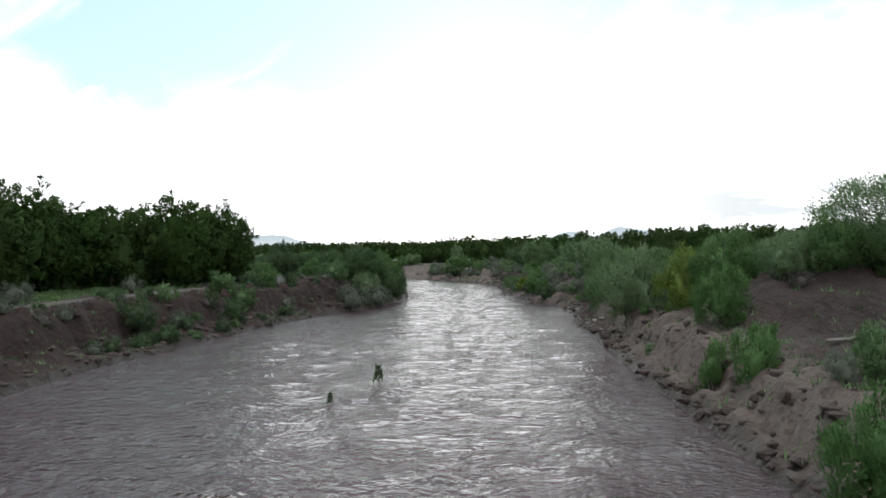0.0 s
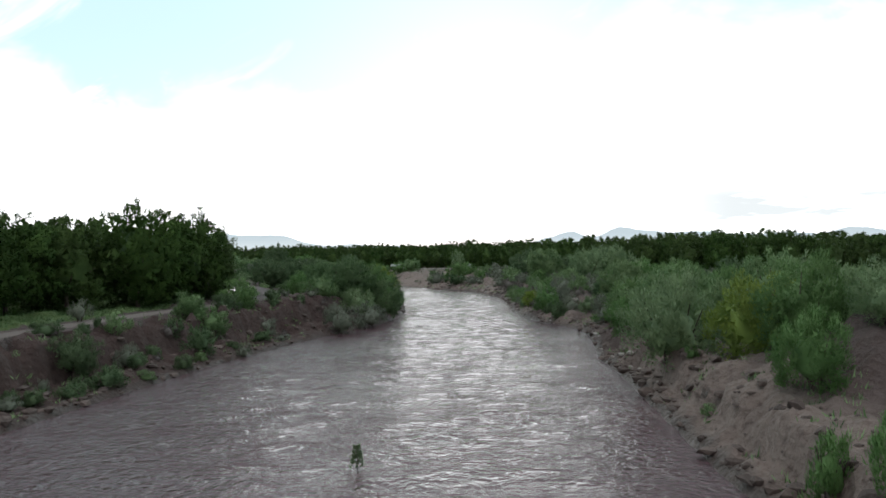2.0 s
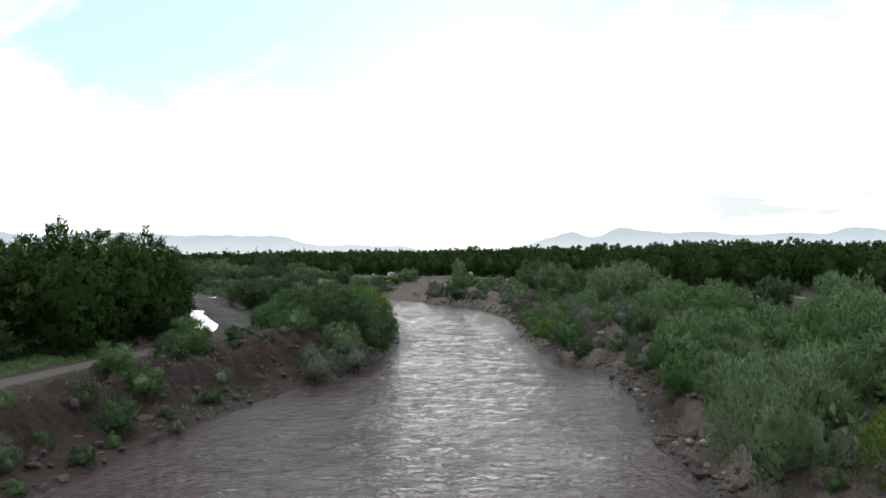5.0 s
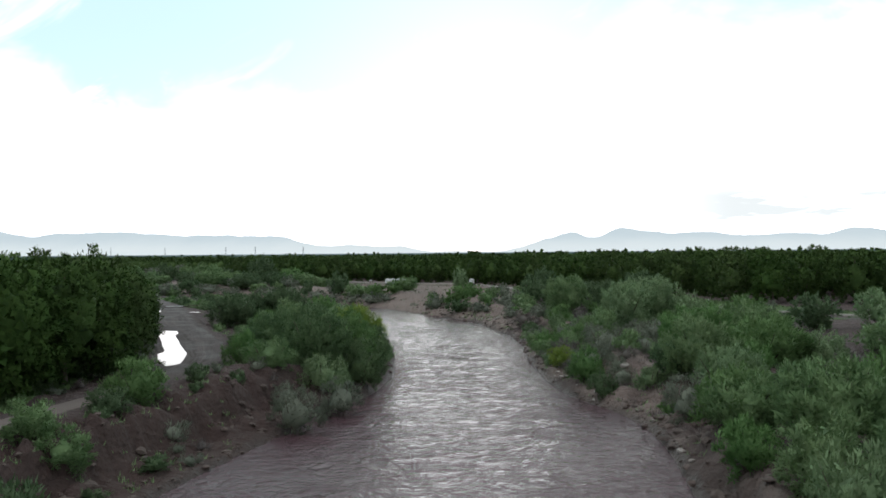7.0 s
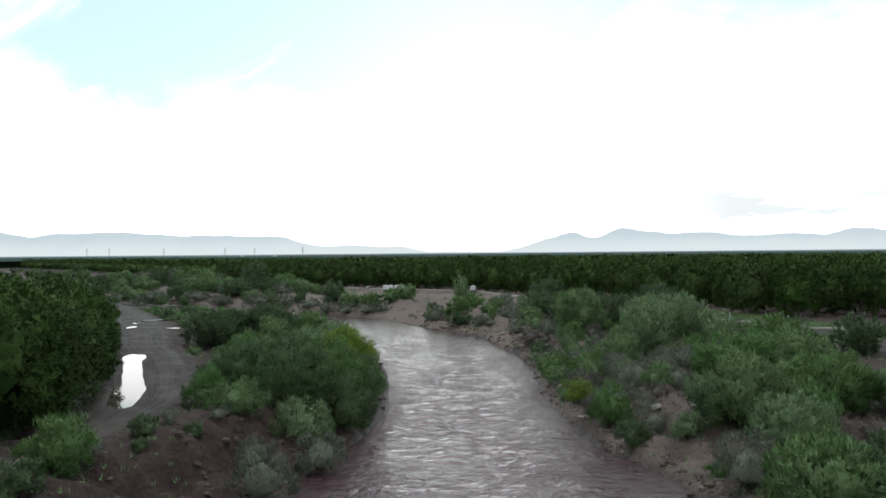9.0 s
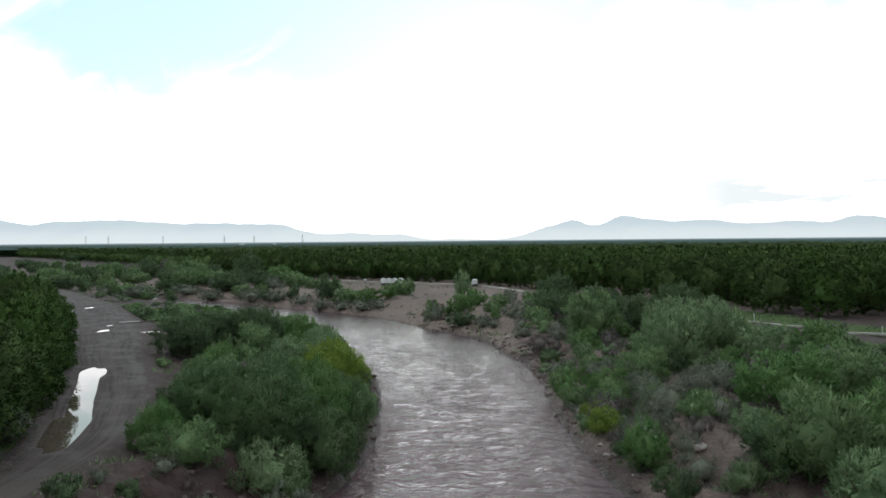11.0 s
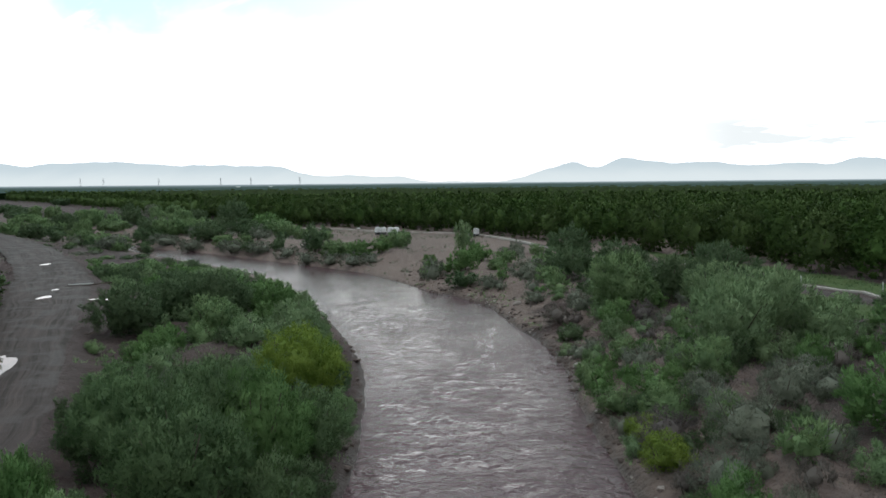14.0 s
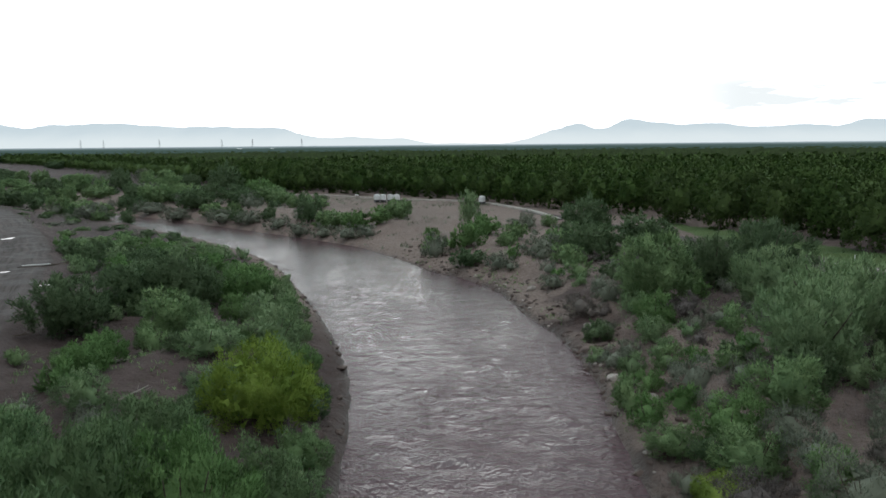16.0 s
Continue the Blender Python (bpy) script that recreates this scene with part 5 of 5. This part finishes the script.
driftwood("driftwood", -54.6, 206.0, 35, 9.0, 0.12, BARK, "dark flood-worn log beside the track")
driftwood("driftwood", -52.0, 209.0, 60, 6.0, 0.11, BARK, "dark flood-worn log beside the track")
driftwood("pale_pole", -53.0, 214.0, 48, 7.5, 0.08, POLY, "long pale peeled pole lying on the track edge", 0)
driftwood("pale_pole", -56.6, 205.2, 12, 3.6, 0.12, POLY, "pale broken board beside the track", 0)
driftwood("fallen_branch", 20.6, 39.5, 25, 3.4, 0.11, DEADWOOD, "dead grey branch lying on bare earth", 3)
driftwood("fallen_branch", 17.2, 41.5, 170, 2.2, 0.08, BARK, "dead grey branch lying on bare earth", 3)
driftwood("fallen_branch", -20.5, 148.5, 70, 3.0, 0.07, DEADWOOD, "dead grey branch lying on bare earth", 2)
driftwood("fallen_branch", -38.0, 166.0, 15, 2.6, 0.08, BARK, "dark broken branch on the track edge", 2)


def river_plant(x, y, high):
    plant = new("river_sapling")
    rng = np.random.default_rng(int(x * 10 + 400))
    z = rng.uniform(0.05, 1.0, 170) ** 0.8
    a = rng.uniform(0, 6.28, 170)
    p = np.stack([0.24 * (1.1 - z) * np.cos(a), 0.24 * (1.1 - z) * np.sin(a), z], -1) * high
    way = unit(np.stack([np.cos(a), np.sin(a), np.full(170, 1.1)], -1))
    v, f = leaves(p, way, np.full(170, 0.22 * high), np.full(170, 0.045 * high), rng)
    ob = new("crown", raw_mesh("crown", v, f, [LEAF["d"]], False))
    ob.parent = plant
    bm = bmesh.new()
    limb(bm, [(0, 0, -1.2), (0.02, 0.02, 0.3 * high), (0, 0, 0.9 * high)], (0.03, 0.02, 0.008))
    part("stalk", bm, BARK, plant)
    plant.matrix_world = pose(x, y, 0.0)
    tagged(plant, "small leafy sapling standing in the river", "sapling", "saplings in the river")


river_plant(-3.8, 45.2, 1.0)
river_plant(-5.7, 39.1, 0.6)


def sparse_tree(x, y, high, turn):
    """A thin-leaved mesquite with bare twigs above."""
    rnd = random.Random(17)
    tree = new("mesquite_tree")
    bm = bmesh.new()
    limb(bm, [(0, 0, -0.4), (0.1, 0, 0.18 * high), (-0.25, 0.1, 0.36 * high), (-0.1, 0.2, 0.55 * high)], (0.24, 0.19, 0.14, 0.09), 8)
    part("trunk", bm, BARK, tree)
    tips = []
    for k in range(22):
        a, up, out = rnd.uniform(0, 6.28), rnd.uniform(0.5, 0.92) * high, rnd.uniform(0.8, 3.6)
        s = rnd.uniform(0.25, 0.5) * high
        mid = (0.45 * out * math.cos(a) - 0.2, 0.45 * out * math.sin(a), s + 0.5 * (up - s))
        tip = (out * math.cos(a), out * math.sin(a), up)
        bm = bmesh.new()
        limb(bm, [(-0.15, 0.1, s), mid, tip], (0.05, 0.026, 0.008))
        for q in range(9):
            t = rnd.uniform(0.4, 1)
            b = [mid[i] + (tip[i] - mid[i]) * t for i in range(3)]
            c = [b[0] + rnd.uniform(-0.7, 0.7), b[1] + rnd.uniform(-0.7, 0.7), b[2] + rnd.uniform(-0.1, 0.6)]
            limb(bm, [b, c], (0.018, 0.005), 4)
            tips += [b, c]
        part("branch", bm, BARK, tree)
    crown = crown_mesh("crown", LEAF["t"], 18, 8.8, high - 0.2, 18, 520, 46, 0.20, 0.034, 0.1, 0.02, 0.36, 0.5, 0.5, 1, 0.06, 0.9, 0.16)
    new("crown", crown).parent = tree
    tree.matrix_world = pose(x, y, height_at(x, y), 0, 0, turn)
    tagged(tree, "thin-leaved grey mesquite tree with bare twigs", "tree")


sparse_tree(28.2, 50.0, 6.2, 0)


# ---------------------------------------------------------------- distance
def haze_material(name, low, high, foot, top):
    """Far land whose evening haze is painted as emission, graded from foot to top."""
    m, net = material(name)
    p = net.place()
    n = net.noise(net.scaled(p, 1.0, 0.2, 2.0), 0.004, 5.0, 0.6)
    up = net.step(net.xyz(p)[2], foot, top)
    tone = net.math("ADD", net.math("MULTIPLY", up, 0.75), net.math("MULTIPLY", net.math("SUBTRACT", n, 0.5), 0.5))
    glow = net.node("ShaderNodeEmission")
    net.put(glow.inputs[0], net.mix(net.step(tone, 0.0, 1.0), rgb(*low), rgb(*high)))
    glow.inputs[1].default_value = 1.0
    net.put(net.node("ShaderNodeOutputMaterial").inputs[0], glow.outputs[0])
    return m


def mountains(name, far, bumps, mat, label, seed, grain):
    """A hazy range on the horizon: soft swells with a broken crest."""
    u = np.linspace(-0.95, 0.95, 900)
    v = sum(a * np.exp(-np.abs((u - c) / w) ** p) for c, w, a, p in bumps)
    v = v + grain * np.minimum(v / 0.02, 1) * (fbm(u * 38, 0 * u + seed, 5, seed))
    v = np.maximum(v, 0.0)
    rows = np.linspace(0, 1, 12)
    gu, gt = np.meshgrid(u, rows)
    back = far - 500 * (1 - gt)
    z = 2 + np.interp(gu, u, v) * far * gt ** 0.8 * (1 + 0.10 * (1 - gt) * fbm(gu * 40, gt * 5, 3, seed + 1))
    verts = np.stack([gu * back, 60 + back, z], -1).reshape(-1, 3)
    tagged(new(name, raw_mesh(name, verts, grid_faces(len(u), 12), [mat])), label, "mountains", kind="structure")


# haze painted as a glow on the range, paler at its foot
HAZE = haze_material("blue_haze_glow", (0.74, 0.82, 0.85), (0.56, 0.665, 0.725), 8, 135)
RANGE = [(-0.6, 0.07, 0.0379, 2), (-0.49, 0.055, 0.0272, 2), (-0.415, 0.05, 0.0282, 2), (-0.345, 0.05, 0.0232, 2), (-0.275, 0.05, 0.0232, 2), (-0.205, 0.05, 0.0223, 2), (-0.11, 0.05, 0.0144, 2), (-0.053, 0.028, 0.0077, 2), (0.02, 0.06, 0.0070, 2), (0.1, 0.03, 0.0069, 2), (0.13, 0.024, 0.0139, 2), (0.165, 0.026, 0.0261, 2), (0.222, 0.034, 0.0275, 2), (0.27, 0.04, 0.0213, 2), (0.33, 0.05, 0.0214, 2), (0.385, 0.05, 0.0153, 2), (0.45, 0.045, 0.0218, 2), (0.53, 0.05, 0.0273, 2), (0.6, 0.05, 0.0157, 2), (-0.78, 0.12, 0.030, 2), (0.76, 0.14, 0.026, 2)]
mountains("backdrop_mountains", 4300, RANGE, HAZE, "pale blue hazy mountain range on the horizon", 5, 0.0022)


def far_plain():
    """The scrub plain past the orchards, its haze painted in, paler towards the mountains' foot."""
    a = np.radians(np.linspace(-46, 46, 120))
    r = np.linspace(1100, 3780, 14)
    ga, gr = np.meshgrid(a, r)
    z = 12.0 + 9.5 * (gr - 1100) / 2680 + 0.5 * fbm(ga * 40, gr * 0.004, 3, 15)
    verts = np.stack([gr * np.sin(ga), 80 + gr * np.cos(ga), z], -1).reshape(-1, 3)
    mat = haze_material("plain_haze_glow", (0.060, 0.098, 0.092), (0.42, 0.52, 0.57), 12.5, 21.5)
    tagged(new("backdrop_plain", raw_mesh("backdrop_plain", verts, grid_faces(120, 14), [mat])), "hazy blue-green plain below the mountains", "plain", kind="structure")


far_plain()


def lattice_tower(high):
    tower = new("power_pylon")
    bm = bmesh.new()
    w = lambda t: 3.4 * (1 - t) ** 1.6 + 0.55
    for sx, sy in ((1, 1), (1, -1), (-1, 1), (-1, -1)):
        limb(bm, [(sx * w(t), sy * w(t), t * high) for t in (0, 0.25, 0.5, 0.75, 1)], (0.22,) * 5, 4)
    levels = [0, 0.14, 0.28, 0.42, 0.55, 0.68, 0.8, 0.92]
    for a, b in zip(levels[:-1], levels[1:]):
        for s in (1, -1):
            limb(bm, [(-w(a), s * w(a), a * high), (w(b), s * w(b), b * high)], (0.12, 0.12), 4)
            limb(bm, [(s * w(a), w(a), a * high), (s * w(b), -w(b), b * high)], (0.12, 0.12), 4)
    part("mast", bm, STEEL, tower)
    for t, r in ((0.72, 5.5), (0.84, 4.4), (0.96, 3.4)):
        bm = bmesh.new()
        limb(bm, [(-r, 0, t * high), (0, 0, t * high + 0.8), (r, 0, t * high)], (0.10, 0.3, 0.10), 4)
        limb(bm, [(-r, 0, t * high), (r, 0, t * high)], (0.10, 0.10), 4)
        part("crossarm", bm, STEEL, tower)
    return tagged(tower, "distant steel lattice power pylon above the orchard", "pylon", "power pylons on the plain")


pylon = lattice_tower(42)
pylon.matrix_world = pose(-1145, 2560, 2.5, 0, 0, 30)
for x, y in ((-1090, 2600), (-930, 2650), (-735, 2680), (-640, 2700), (-480, 2720)):
    copy_thing(pylon, pose(x, y, 2.5, 0, 0, 30))


def shed(x, y, sx, sy, h):
    house = new("farm_shed")
    bm = box_bm(sx, sy, h, (0, 0, h / 2))
    part("wall", bm, PLASTER, house, smooth_shade=False)
    bm = bmesh.new()
    a = [bm.verts.new((s * (sx / 2 + 0.4), t * (sy / 2 + 0.4), h)) for s in (-1, 1) for t in (-1, 1)]
    r0, r1 = bm.verts.new((-sx / 2 - 0.4, 0, h + 2.2)), bm.verts.new((sx / 2 + 0.4, 0, h + 2.2))
    for f in ((a[0], a[2], r1, r0), (a[1], r0, r1, a[3]), (a[0], r0, a[1]), (a[2], a[3], r1), (a[0], a[1], a[3], a[2])):
        bm.faces.new(f)
    part("roof", bm, POLY, house, smooth_shade=False)
    bm = box_bm(3.0, 0.12, 4.0, (0, -sy / 2 - 0.04, 2.0))
    part("door", bm, STEEL, house, smooth_shade=False)
    house.matrix_world = pose(x, y, 3.0, 0, 0, 12)
    tagged(house, "distant white farm shed among the orchards", "building", "far farm sheds")


for x, y, sx, sy, h in ((-500, 2000, 10, 8, 11), (-448, 2010, 7, 7, 10), (-418, 1990, 8, 8, 11), (-1000, 2050, 26, 10, 9)):
    shed(x, y, sx, sy, h)
